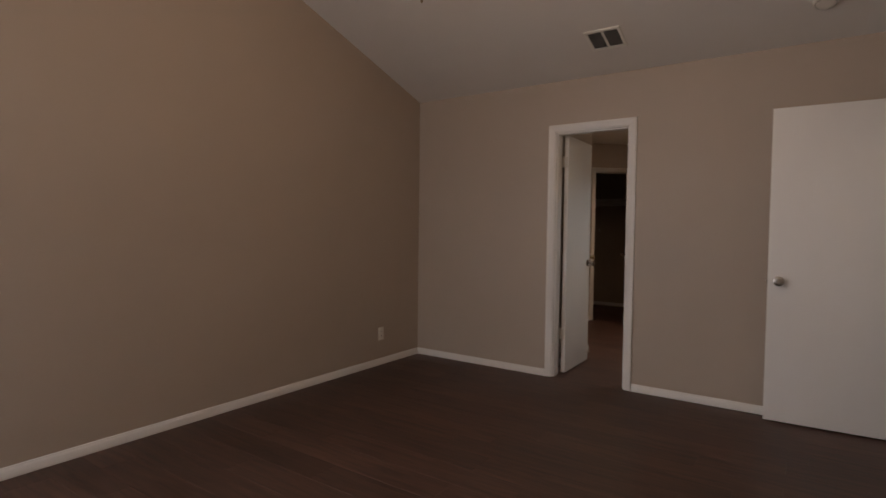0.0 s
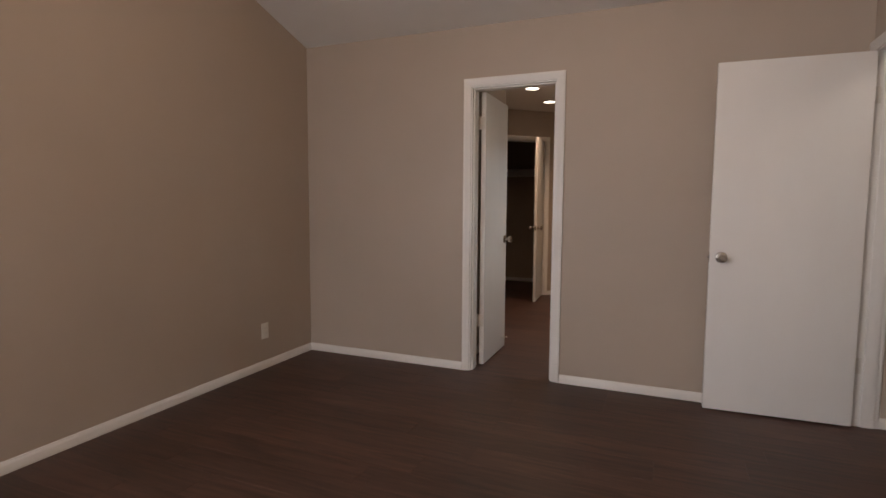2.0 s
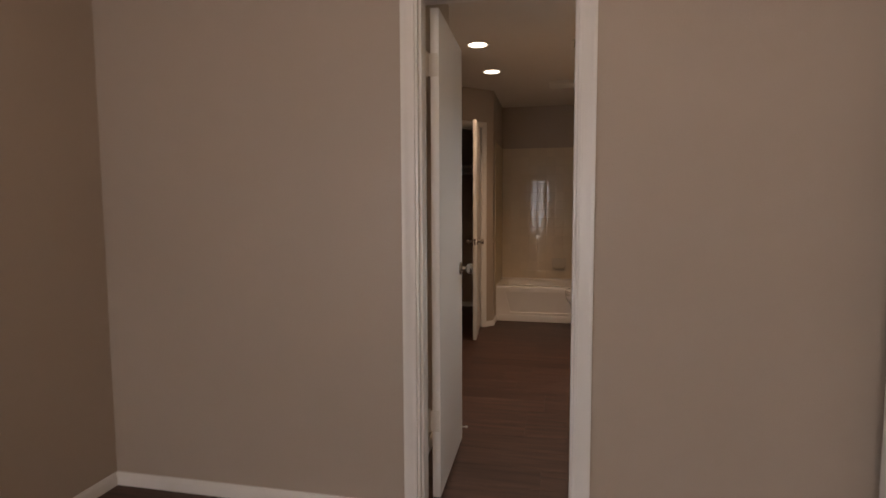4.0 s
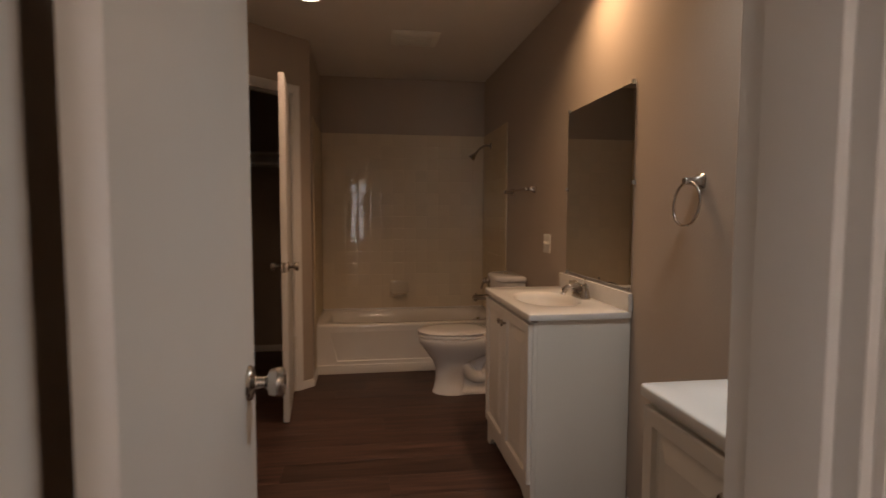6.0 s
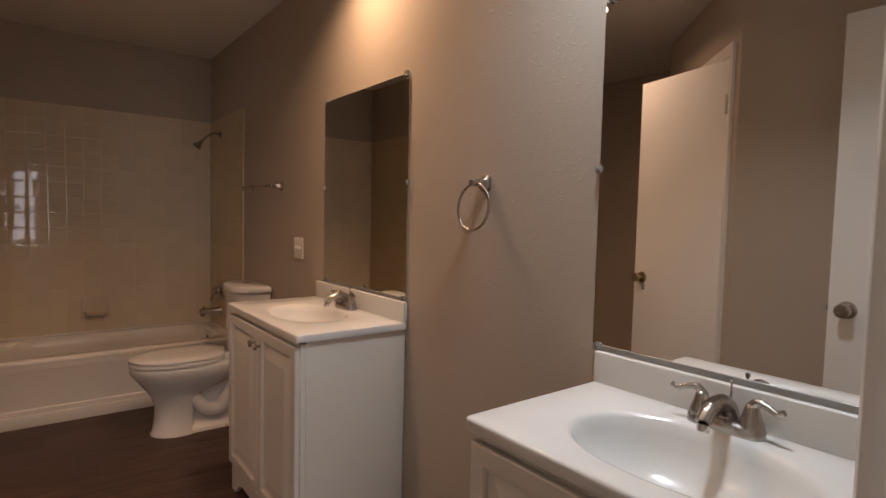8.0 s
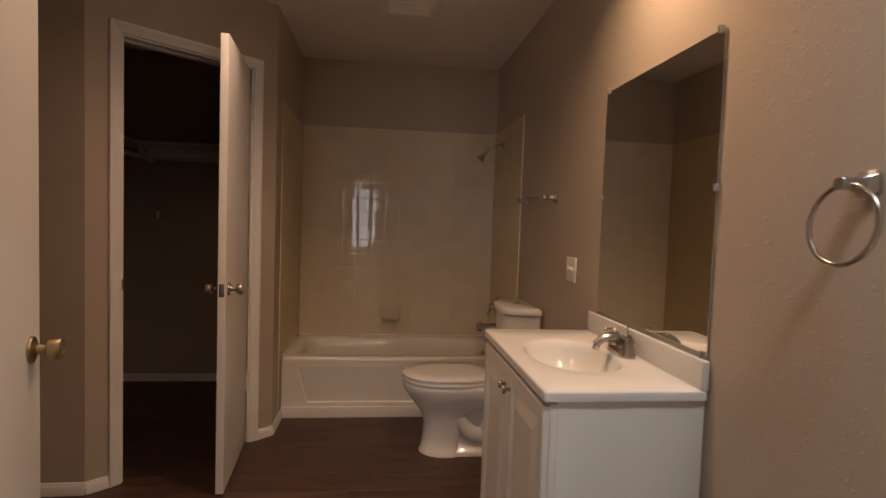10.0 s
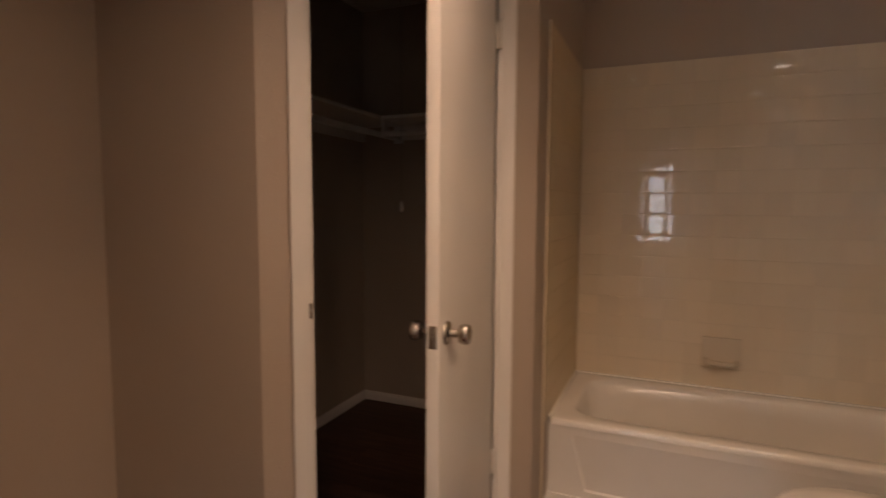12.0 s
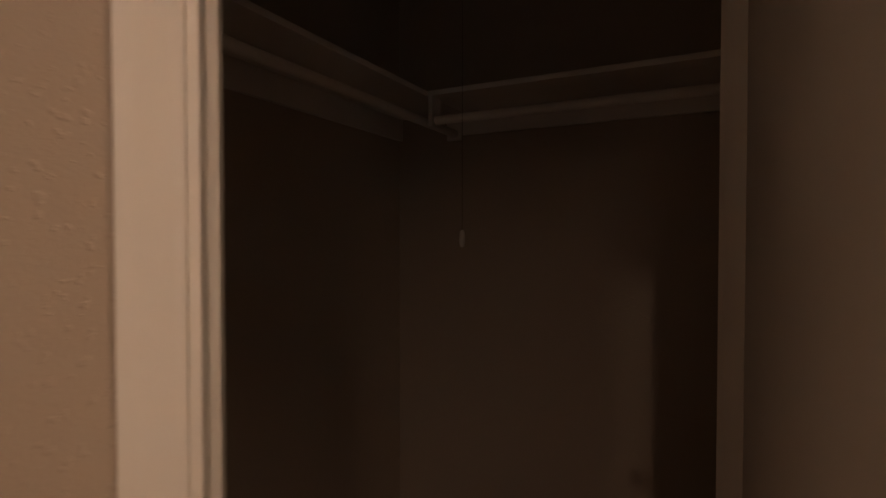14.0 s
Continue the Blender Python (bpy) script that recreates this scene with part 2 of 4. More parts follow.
def part(name, bm, mat, parent=None, label="", smooth=0.6, m=None):
    if m is not None:
        bmesh.ops.transform(bm, matrix=m, verts=bm.verts[:])
    ob = new(name, mesh_of(bm, name, mat, smooth))
    if parent is not None:
        ob.parent = parent
    else:
        ob.matrix_basis = ROOM[0]
    if label:
        ob["label"] = label
    return ob


def thing(name, where, label, category, group="", kind=""):
    ob = new(name)
    ob.empty_display_size = 0.1
    ob.matrix_basis = ROOM[0] @ Matrix.Translation(where)
    return tagged(ob, label, category, group, kind)


def axes(origin, along, out):
    """A matrix whose x runs along a wall, y out of it and z up."""
    a, o = Vector((*along, 0)).normalized(), Vector((*out, 0)).normalized()
    m = Matrix.Identity(4)
    m.col[0][:3], m.col[1][:3], m.col[2][:3], m.col[3][:3] = a, o, (0, 0, 1), (*origin, 0)
    return m


# ---- the rooms ----
X_W, X_E = -1.70, 1.985        # bedroom side walls
Y_N = 0.04                    # bedroom face of the bathroom wall
Y_S = -5.6                    # bedroom window wall
WALL_T = 0.175                # wall between bedroom and bathroom
B_S = 0.1823                  # the same wall in the plan of the bathroom
B_E, B_N, B_W = 1.0896, 4.690, -1.81
C_N = 4.79                    # back wall of the closet
H_BATH, H_BED, SLOPE = 2.508, 2.458, 0.318
RIDGE_Y = -3.0


def wall(name, p0, p1, thick, height, openings=(), side=1, label="greige painted drywall with knock-down texture"):
    """A wall from p0 to p1; its room face is the line, its thickness goes to the side away from the room.
    openings: (start, end, sill, head) along the line."""
    d = (Vector(p1) - Vector(p0))
    length = d.length
    out = Vector((d.y, -d.x)).normalized() * side
    m = axes(p0, d, out)
    bm = bmesh.new()
    cuts = sorted(openings)
    s = 0.0
    for a, b, z0, z1 in cuts:
        if a > s:
            box(bm, s, a, -thick, 0, 0, height)
        if z0 > 0:
            box(bm, a, b, -thick, 0, 0, z0)
        if z1 < height:
            box(bm, a, b, -thick, 0, z1, height)
        s = b
    if s < length:
        box(bm, s, length, -thick, 0, 0, height)
    ob = part(name, bm, WALL, m=m)
    return tagged(ob, label, "wall", kind="structure")


DOOR_H = 2.045
# bedroom
wall("wall_entry", (-1.84, Y_N), (2.10, Y_N), WALL_T - Y_N, 2.56, [(1.84 - 0.305, 1.84 + 0.311, 0, DOOR_H)], side=1)
wall("wall_bedroom_west", (X_W, Y_N), (X_W, Y_S - 0.12), 0.12, 3.6, [(Y_N + 4.00, Y_N + 5.20, 0.44, 2.00)], side=-1)
wall("wall_bedroom_east", (X_E, Y_N), (X_E, Y_S - 0.12), 0.12, 3.6, [(0.045, 0.82, 0, DOOR_H)])
SILL = 0.44
# the one at -1.24 is an added window that brightens the entry wall
WINDOWS = [(-1.24, 0.62), (-0.30, 0.62)]
wall("wall_bedroom_south", (X_W, Y_S), (X_E, Y_S), 0.12, 3.5,
     [(x - w / 2 - X_W, x + w / 2 - X_W, SILL, SILL + 1.56) for x, w in WINDOWS], side=-1)
# hall beyond the bedroom door
wall("wall_hall_east", (3.05, 0.1), (3.05, -2.4), 0.1, 2.56)
wall("wall_hall_north", (2.10, 0.0), (3.05, 0.0), 0.1, 2.56)
wall("wall_hall_south", (2.07, -2.3), (3.05, -2.3), 0.1, 2.56, side=-1)
# bathroom
ROOM[0] = BATH
P3A, P3B = Vector((-1.1156, 3.050)), Vector((-0.4167, 3.7115))
P4A, P4B = Vector((-0.417, 1.275)), Vector((-1.243, 2.101))
wall("wall_bath_east", (B_E, B_S), (B_E, B_N + 0.12), 0.12, 2.56, side=-1)
wall("wall_bath_north", (-0.5167, B_N), (B_E, B_N), 0.12, 2.56)
wall("wall_closet_north", (B_W - 0.12, C_N), (-0.5167, C_N), 0.12, 2.56)
wall("wall_bath_west", (B_W, B_S), (B_W, C_N), 0.12, 2.56)
wall("wall_nook_north", (B_W, P3A.y), P3A, 0.10, 2.56)
wall("wall_closet_diagonal", P3A, P3B, 0.10, 2.56, [(0.1407, 0.8177, 0, 2.125)])
wall("wall_tub_west", P3B, (P3B.x, B_N), 0.10, 2.56, side=1)
wall("wall_bath_nib", (P4A.x, B_S), P4A, 0.10, 2.56)
wall("wall_linen_diagonal", P4A, P4B, 0.10, 2.56, [(0.10, 0.72, 0, 2.125)])
wall("wall_nook_south", P4B, (B_W, P4B.y), 0.10, 2.56)
ROOM[0] = HOME


def slab(name, corners, thick, mat, label, category):
    bm = bmesh.new()
    rings(bm, [corners, [(x, y, z + thick) for x, y, z in corners]])
    return tagged(part(name, bm, mat), label, category, kind="structure")


zr = H_BED - SLOPE * RIDGE_Y
zs = zr + SLOPE * (Y_S - 0.12 - RIDGE_Y)
slab("ceiling_bedroom_slope", [(X_W - 0.1, 0.06, H_BED - SLOPE * 0.06), (X_E + 0.1, 0.06, H_BED - SLOPE * 0.06), (X_E + 0.1, RIDGE_Y, zr), (X_W - 0.1, RIDGE_Y, zr)], 0.1, CEIL,
     "off-white textured vaulted ceiling sloping up", "ceiling")
slab("ceiling_bedroom_far", [(X_W - 0.1, RIDGE_Y, zr), (X_E + 0.1, RIDGE_Y, zr), (X_E + 0.1, Y_S - 0.12, zs), (X_W - 0.1, Y_S - 0.12, zs)], 0.1, CEIL,
     "off-white textured vaulted ceiling sloping down", "ceiling")
ROOM[0] = BATH
slab("ceiling_bath", [(B_W - 0.1, B_S - 0.02, H_BATH), (B_E + 0.1, B_S - 0.02, H_BATH), (B_E + 0.1, C_N + 0.1, H_BATH), (B_W - 0.1, C_N + 0.1, H_BATH)], 0.1, CEIL,
     "off-white textured flat bathroom ceiling", "ceiling")
ROOM[0] = HOME
slab("ceiling_hall", [(2.06, -2.4, 2.44), (3.15, -2.4, 2.44), (3.15, 0.1, 2.44), (2.06, 0.1, 2.44)], 0.08, CEIL, "off-white flat hall ceiling", "ceiling")


def baseboard(p0, p1, side=1):
    """A moulded baseboard on the room face of the line p0-p1."""
    d = Vector(p1) - Vector(p0)
    m = axes(p0, d, Vector((d.y, -d.x)) * side)
    prof = [(0, 0), (0.013, 0), (0.013, 0.031), (0.0115, 0.036), (0.0115, 0.039), (0.008, 0.045), (0.0055, 0.051), (0.005, 0.056), (0, 0.058)]
    bm = bmesh.new()
    rings(bm, [[(s, y + 0.0005, z + 0.002) for y, z in prof] for s in (0.0, d.length)])
    ob = part("baseboard", bm, TRIM, m=m, smooth=0.9)
    return tagged(ob, "white painted moulded baseboard", "baseboard", kind="structure")


baseboard((X_W, Y_N), (-0.353, Y_N))
baseboard((0.359, Y_N), (X_E, Y_N))
baseboard((X_W, Y_N - 0.014), (X_W, Y_S), side=-1)
baseboard((X_E, -0.828), (X_E, Y_S))
baseboard((X_W, Y_S), (X_E, Y_S), side=-1)
baseboard((3.05, 0), (3.05, -2.3))
baseboard((2.07, 0), (3.05, 0))
ROOM[0] = BATH
baseboard((B_W, P3A.y), P3A)
d45 = (P3B - P3A).normalized()
baseboard(P3A, P3A + d45 * 0.094)
baseboard(P3A + d45 * 0.864, P3B)
baseboard(P3B, (P3B.x, 3.980))
baseboard((B_W, P4B.y), (B_W, P3A.y))
baseboard((P4A.x, B_S), P4A)
n45 = (P4B - P4A).normalized()
baseboard(P4A + n45 * 0.768, P4B)
baseboard(P4B, (B_W, P4B.y))
baseboard((B_E, 2.615), (B_E, 3.98), side=-1)
baseboard((B_E, 0.925), (B_E, 1.825), side=-1)
baseboard((-0.53, C_N), (B_W, C_N), side=-1)
baseboard((B_W, 3.16), (B_W, C_N))
baseboard((0.46, B_S), (0.60, B_S), side=-1)
ROOM[0] = HOME


def knob(parent, m, label, mat=NICKEL):
    """A lock-set knob: rosette, neck and cupped knob, standing along z of m."""
    k = bmesh.new()
    lathe(k, [(0.0325, 0.0), (0.0325, 0.003), (0.030, 0.007), (0.018, 0.010), (0.012, 0.013), (0.0105, 0.030), (0.014, 0.034),
              (0.023, 0.037), (0.0265, 0.046), (0.0265, 0.057), (0.0245, 0.063), (0.014, 0.0645), (0.012, 0.062), (0.001, 0.062)], 28)
    return part("door_knob", k, mat, parent, label, m=m)


def door(name, hinge, along, out, width, thick, angle, label, casing_back=True, leaf_w=None, pin=0.018, mat_knob=NICKEL, h=2.045, knob_z=0.965, hinges=(0.30, 1.76)):
    """A flush door with jamb, casing, hinges and knobs. The origin is the hinge jamb on the face towards which it opens;
    x runs along the wall to the strike jamb, y out of the wall."""
    m = axes((0, 0), along, out)
    top = thing(name, (*hinge, 0), label, "door", kind="structure")
    cw, rev = 0.051, 0.006
    jm = bmesh.new()
    box(jm, 0.0, 0.016, -thick, 0, 0.003, h - 0.0165)
    part("jamb", jm, TRIM, top, m=m)
    jm = bmesh.new()
    box(jm, width - 0.016, width, -thick, 0, 0.003, h - 0.0165)
    part("jamb", jm, TRIM, top, m=m)
    jm = bmesh.new()
    box(jm, 0, width, -thick, 0, h - 0.016, h)
    part("head_jamb", jm, TRIM, top, m=m)
    st = bmesh.new()
    soft_box(st, 0.0162, 0.027, -thick + 0.02, -0.040, 0.003, h - 0.027, 0.002)
    soft_box(st, width - 0.027, width - 0.0162, -thick + 0.02, -0.040, 0.003, h - 0.027, 0.002)
    soft_box(st, 0.0162, width - 0.0162, -thick + 0.02, -0.040, h - 0.027, h - 0.0162, 0.002)
    part("door_stop", st, TRIM, top, m=m)
    # moulded casing: flat, raised outer band and inner bead, mitred at the head
    prof = [(0, 0), (0, 0.008), (0.006, 0.011), (0.012, 0.010), (0.016, 0.012), (0.035, 0.014), (0.041, 0.017), (cw, 0.017), (cw, 0)]
    for sgn, y0 in ((1, 0.0), (-1, -thick)):
        if sgn < 0 and not casing_back:
            continue
        for side in ("left", "right", "head"):
            bm = bmesh.new()
            loops = []
            for end in (0, 1):
                loop = []
                for u, v in prof:
                    y = y0 + sgn * (v + 0.0006)
                    if side == "left":
                        loop.append((rev - u, y, 0.003 if end == 0 else h - rev + u))
                    elif side == "right":
                        loop.append((width - rev + u, y, 0.003 if end == 0 else h - rev + u))
                    else:
                        loop.append((rev - u if end == 0 else width - rev + u, y, h - rev + u))
                loops.append(loop)
            rings(bm, loops)
            part("casing", bm, TRIM, top, m=m, smooth=0.9)
    # leaf, swung about its pin
    lw = leaf_w or width - 0.038
    swing = Matrix.Translation((0.017, pin, 0)) @ Matrix.Rotation(radians(angle), 4, "Z") @ Matrix.Translation((0, -pin, 0))
    bm = bmesh.new()
    soft_box(bm, 0.003, lw, -0.036, -0.001, 0.012, h - 0.020, 0.0025)
    leaf = part("door_leaf", bm, DOOR, top, m=m @ swing)
    kz, kx = knob_z, lw - 0.062
    knob(leaf, m @ swing @ Matrix.Translation((kx, -0.001, kz)) @ Matrix.Rotation(radians(-90), 4, "X"), ("aged brass" if mat_knob is BRASS else "brushed nickel") + " door knob", mat_knob)
    knob(leaf, m @ swing @ Matrix.Translation((kx, -0.036, kz)) @ Matrix.Rotation(radians(90), 4, "X"), ("aged brass" if mat_knob is BRASS else "brushed nickel") + " door knob", mat_knob)
    bm = bmesh.new()
    soft_box(bm, lw - 0.0005, lw + 0.0012, -0.030, -0.007, kz - 0.030, kz + 0.030, 0.0006)
    part("latch_plate", bm, mat_knob, leaf, "metal latch plate", m=m @ swing)
    bm = bmesh.new()
    soft_box(bm, lw, lw + 0.009, -0.024, -0.012, kz - 0.009, kz + 0.009, 0.003)
    part("latch_bolt", bm, mat_knob, leaf, m=m @ swing)
    for hz in hinges:
        hb = bmesh.new()
        lathe(hb, [(0.007, 0), (0.007, 0.089)], 12, Matrix.Translation((0.017, max(pin - 0.006, 0.013), hz)))
        lathe(hb, [(0.005, 0), (0.0078, 0.003), (0.005, 0.007)], 12, Matrix.Translation((0.017, max(pin - 0.006, 0.013), hz + 0.0885)))
        soft_box(hb, 0.0160, 0.0178, -0.030, max(pin - 0.006, 0.013), hz, hz + 0.089, 0.0005)
        hinge_ob = part("hinge", hb, STEEL, top, "white painted steel hinge", m=m)
        hb = bmesh.new()
        soft_box(hb, 0.0005, 0.003, -0.032, max(pin - 0.006, 0.013), hz, hz + 0.089, 0.0005)
        part("hinge_leaf", hb, STEEL, hinge_ob, m=m @ swing)
    sp = bmesh.new()
    soft_box(sp, width - 0.0172, width - 0.0155, -0.034, -0.004, kz - 0.032, kz + 0.032, 0.0005)
    strike = part("strike_plate", sp, BRASS, top, "metal strike plate in the jamb", m=m)
    sp = bmesh.new()
    soft_box(sp, width - 0.0175, width - 0.006, -0.006, 0.0035, kz - 0.024, kz + 0.024, 0.001)
    part("strike_lip", sp, NICKEL, strike, m=m)
    sp = bmesh.new()
    box(sp, width - 0.0178, width - 0.0173, -0.026, -0.012, kz - 0.018, kz + 0.018)
    part("strike_hole_shade", sp, DARK, strike, m=m)
    return top


bath_door = door("door_1", (-0.305, WALL_T), (1, 0), (0, 1), 0.616, WALL_T - Y_N, 91, "white flush bathroom door standing open, brushed knob", leaf_w=0.60, pin=0.013, knob_z=0.928)
bm = bmesh.new()
lathe(bm, [(0.012, 0), (0.012, 0.003), (0.006, 0.006), (0.0045, 0.010)] + [(0.0045 + 0.0012 * (k % 2), 0.012 + 0.0022 * k) for k in range(18)] + [(0.009, 0.053), (0.010, 0.060), (0.009, 0.068), (0.001, 0.070)], 14,
      Matrix.Translation((0.052, 0.555, 0.10)) @ Matrix.Rotation(radians(90), 4, "Y") @ Matrix.Scale(0.6, 4))
part("spring_stop", bm, PLASTIC, bath_door, "white spring door stop")
door("door_2", (X_E, -0.005), (0, -1), (-1, 0), 0.775, 0.12, 88, "white flush bedroom door standing open against the wall", leaf_w=0.742, pin=0.008, knob_z=0.919)
ROOM[0] = BATH
h3 = P3A + d45 * 0.8177
door("door_3", h3, -d45, Vector((d45.y, -d45.x)), 0.677, 0.10, 51, "white flush closet door standing open", casing_back=False, leaf_w=0.592, pin=0.013, h=2.125, knob_z=0.959, hinges=(0.312, 1.834))
h4 = P4A + n45 * 0.10
door("door_4", h4, n45, Vector((n45.y, -n45.x)), 0.62, 0.10, 31, "white flush linen closet door standing ajar", casing_back=False, pin=0.008, h=2.125, hinges=(0.312, 1.834), mat_knob=BRASS)
ROOM[0] = HOME

# ---- bedroom windows ----


def window(name, x, y, turn, w):
    top = thing(name, (x, y, SILL), "white framed sash window behind the view, giving daylight", "window", "bedroom windows", "structure")
    top.matrix_basis = top.matrix_basis @ Matrix.Rotation(radians(turn), 4, "Z")
    z0, z1, hw = 0.0, 1.56, w / 2
    for nm, b in (("window_frame", ((-hw, -hw + 0.045), (-0.10, -0.02), (z0, z1))), ("window_frame", ((hw - 0.045, hw), (-0.10, -0.02), (z0, z1))),
                  ("window_frame", ((-hw + 0.045, hw - 0.045), (-0.10, -0.02), (z0, z0 + 0.05))), ("window_frame", ((-hw + 0.045, hw - 0.045), (-0.10, -0.02), (z1 - 0.05, z1))),
                  ("meeting_rail", ((-hw + 0.045, hw - 0.045), (-0.09, -0.03), (0.76, 0.81)))):
        bm = bmesh.new()
        soft_box(bm, *b[0], *b[1], *b[2], 0.004)
        part(nm, bm, TRIM, top)
    for z, y in ((0.05, -0.045), (0.79, -0.060)):
        bm = bmesh.new()
        box(bm, -hw + 0.045, hw - 0.045, y - 0.002, y + 0.002, z, z + 0.72)
        pane = part("pane", bm, PANE, top, "clear window glass")
        pane.visible_shadow = False
    bm = bmesh.new()
    soft_box(bm, -hw - 0.03, hw + 0.03, -0.02, 0.035, -0.022, 0.0, 0.005)
    part("window_sill", bm, TRIM, top)
    return top


for i, (wx, ww) in enumerate(WINDOWS):
    window("window_%d" % (i + 1), wx, Y_S, 0, ww)
# unseen window, placed here to light the east wall
window("window_3", X_W, -4.56, -90, 1.2)
bm = bmesh.new()
box(bm, -6, 6, -9.2, -9.1, -1.0, 5.0)
tagged(part("backdrop", bm, DAY), "bright hazy daylight outside the windows", "backdrop", kind="structure")
slab("ground", [(-60, -60, -0.30), (60, -60, -0.30), (60, 60, -0.30), (-60, 60, -0.30)], 0.05, SUBFLOOR, "dark ground outside", "ground")

# ---- bathtub alcove ----
ROOM[0] = BATH


def bathtub():
    x0, x1, y0, y1, rim = P3B.x + 0.003, B_E - 0.003, 3.985, B_N - 0.003, 0.398
    top = thing("bathtub", ((x0 + x1) / 2, (y0 + y1) / 2, 0), "off-white enamelled alcove bathtub with panelled apron", "bathtub")
    hx, hy = (x1 - x0) / 2, (y1 - y0) / 2
    bm = bmesh.new()
    n = 96
    loops = [oval(0, 0, hx, hy, rim - 0.028, 40, n), oval(0, 0, hx, hy, rim - 0.010, 40, n), oval(0, 0, hx - 0.004, hy - 0.004, rim - 0.003, 36, n), oval(0, 0, hx - 0.012, hy - 0.012, rim, 30, n)]
    for ax, by, z, p in ((0.075, 0.070, 0.0, 7), (0.086, 0.078, -0.006, 6.5), (0.094, 0.086, -0.022, 6), (0.105, 0.096, -0.08, 5.5), (0.125, 0.110, -0.20, 5), (0.15, 0.125, -0.29, 4.6), (0.20, 0.16, -0.325, 4), (0.40, 0.26, -0.333, 3)):
        loops.append(oval(0, 0, hx - ax, hy - by, rim + z, p, n))
    rings(bm, loops, cap0=False)
    part("tub_basin", bm, TUB, top, smooth=1.0)
    # apron: plain border, sunk field with slanted ends, proud foot strip
    bm = bmesh.new()
    y = -hy + 0.004
    f0, f1 = 0.16, 0.10
    field = [(-hx + f0, 0.100), (hx - f0, 0.100), (hx - f1, rim - 0.06), (-hx + f1, rim - 0.06)]
    outer = [(-hx, 0.0), (hx, 0.0), (hx, rim - 0.02), (-hx, rim - 0.02)]
    ov = [bm.verts.new((x, y, z)) for x, z in outer]
    fv = [bm.verts.new((x, y, z)) for x, z in field]
    gv = [bm.verts.new((x * 0.995, y + (0.010 if z < 0.2 else 0.0012), z + (0.006 if z < 0.2 else -0.004))) for x, z in field]
    for a, b in ((ov, fv), (fv, gv)):
        for i in range(4):
            j = (i + 1) % 4
            bm.faces.new((a[i], a[j], b[j], b[i]))
    bm.faces.new(gv)
    part("apron", bm, TUB, top, smooth=0.3)
    bm = bmesh.new()
    soft_box(bm, -hx, hx, -hy - 0.003, -hy + 0.02, 0.0, 0.072, 0.003)
    part("apron_foot", bm, TUB, top)
    for c in ((-hx, hx, hy - 0.016, hy), (-hx, -hx + 0.016, -hy + 0.01, hy - 0.016), (hx - 0.016, hx, -hy + 0.01, hy - 0.016)):
        bm = bmesh.new()
        soft_box(bm, *c, rim - 0.004, rim + 0.007, 0.003)
        part("caulk_bead", bm, TUB, top, "white caulk bead")
    bm = bmesh.new()
    lathe(bm, [(0.037, -0.01), (0.037, 0.008), (0.031, 0.014), (0.010, 0.017), (0.001, 0.017)], 24, Matrix.Translation((hx - 0.112, 0.05, 0.315)) @ Matrix.Rotation(radians(-86), 4, "Y"))
    plate = part("overflow_plate", bm, CHROME, top, "chrome overflow plate with lever")
    bm = bmesh.new()
    tube(bm, [(hx - 0.126, 0.05, 0.320), (hx - 0.152, 0.05, 0.334)], [0.004, 0.0055])
    part("overflow_lever", bm, CHROME, plate)
    bm = bmesh.new()
    lathe(bm, [(0.030, 0), (0.030, 0.003), (0.010, 0.004), (0.001, 0.002)], 24, Matrix.Translation((hx - 0.30, 0, rim - 0.331)))
    part("drain", bm, CHROME, top)
    return top


bathtub()

# tub wall fittings


def soap_dish():
    top = thing("soap_dish", (0.289, B_N - 0.010, 0.580), "cream ceramic soap dish set in the tile", "soap dish")
    bm = bmesh.new()
    soft_box(bm, -0.086, 0.086, -0.016, 0, -0.076, 0.076, 0.007, 3)
    part("back_plate", bm, DISH, top)
    bm = bmesh.new()
    loops = []
    for w, d, z in ((0.055, 0.012, -0.062), (0.066, 0.042, -0.056), (0.072, 0.068, -0.040), (0.073, 0.072, -0.026), (0.067, 0.066, -0.024), (0.056, 0.050, -0.038), (0.044, 0.034, -0.044)):
        loops.append([(w * math.cos(a), -0.014 - d * abs(math.sin(a)) ** 0.7, z) for a in [math.pi * i / 16 for i in range(17)]])
    rings(bm, loops, closed=False)
    part("tray", bm, DISH, top, smooth=0.9)


soap_dish()


def shower_head():
    top = thing("wall_shower", (B_E - 0.010, 4.385, 1.879), "brushed nickel shower head on a bent arm", "shower")
    bm = bmesh.new()
    lathe(bm, [(0.030, 0), (0.028, 0.006), (0.012, 0.012), (0.009, 0.012)], 24, Matrix.Rotation(radians(-90), 4, "Y"))
    part("flange", bm, NICKEL, top)
    bm = bmesh.new()
    tube(bm, arc([(0.0, 0, 0), (-0.05, 0.005, 0.004), (-0.095, 0.012, -0.022), (-0.130, 0.020, -0.060)]), 0.0085)
    part("arm", bm, NICKEL, top)
    bm = bmesh.new()
    aim = Vector((-0.130, 0.020, -0.060))
    m = Matrix.Translation(aim) @ Vector((-0.62, 0.12, -0.77)).to_track_quat("Z", "Y").to_matrix().to_4x4()
    lathe(bm, [(0.011, -0.006), (0.014, 0.006), (0.012, 0.014), (0.017, 0.022), (0.026, 0.046), (0.031, 0.056), (0.031, 0.062), (0.027, 0.064), (0.001, 0.062)], 28, m)
    part("spray_head", bm, NICKEL, top)


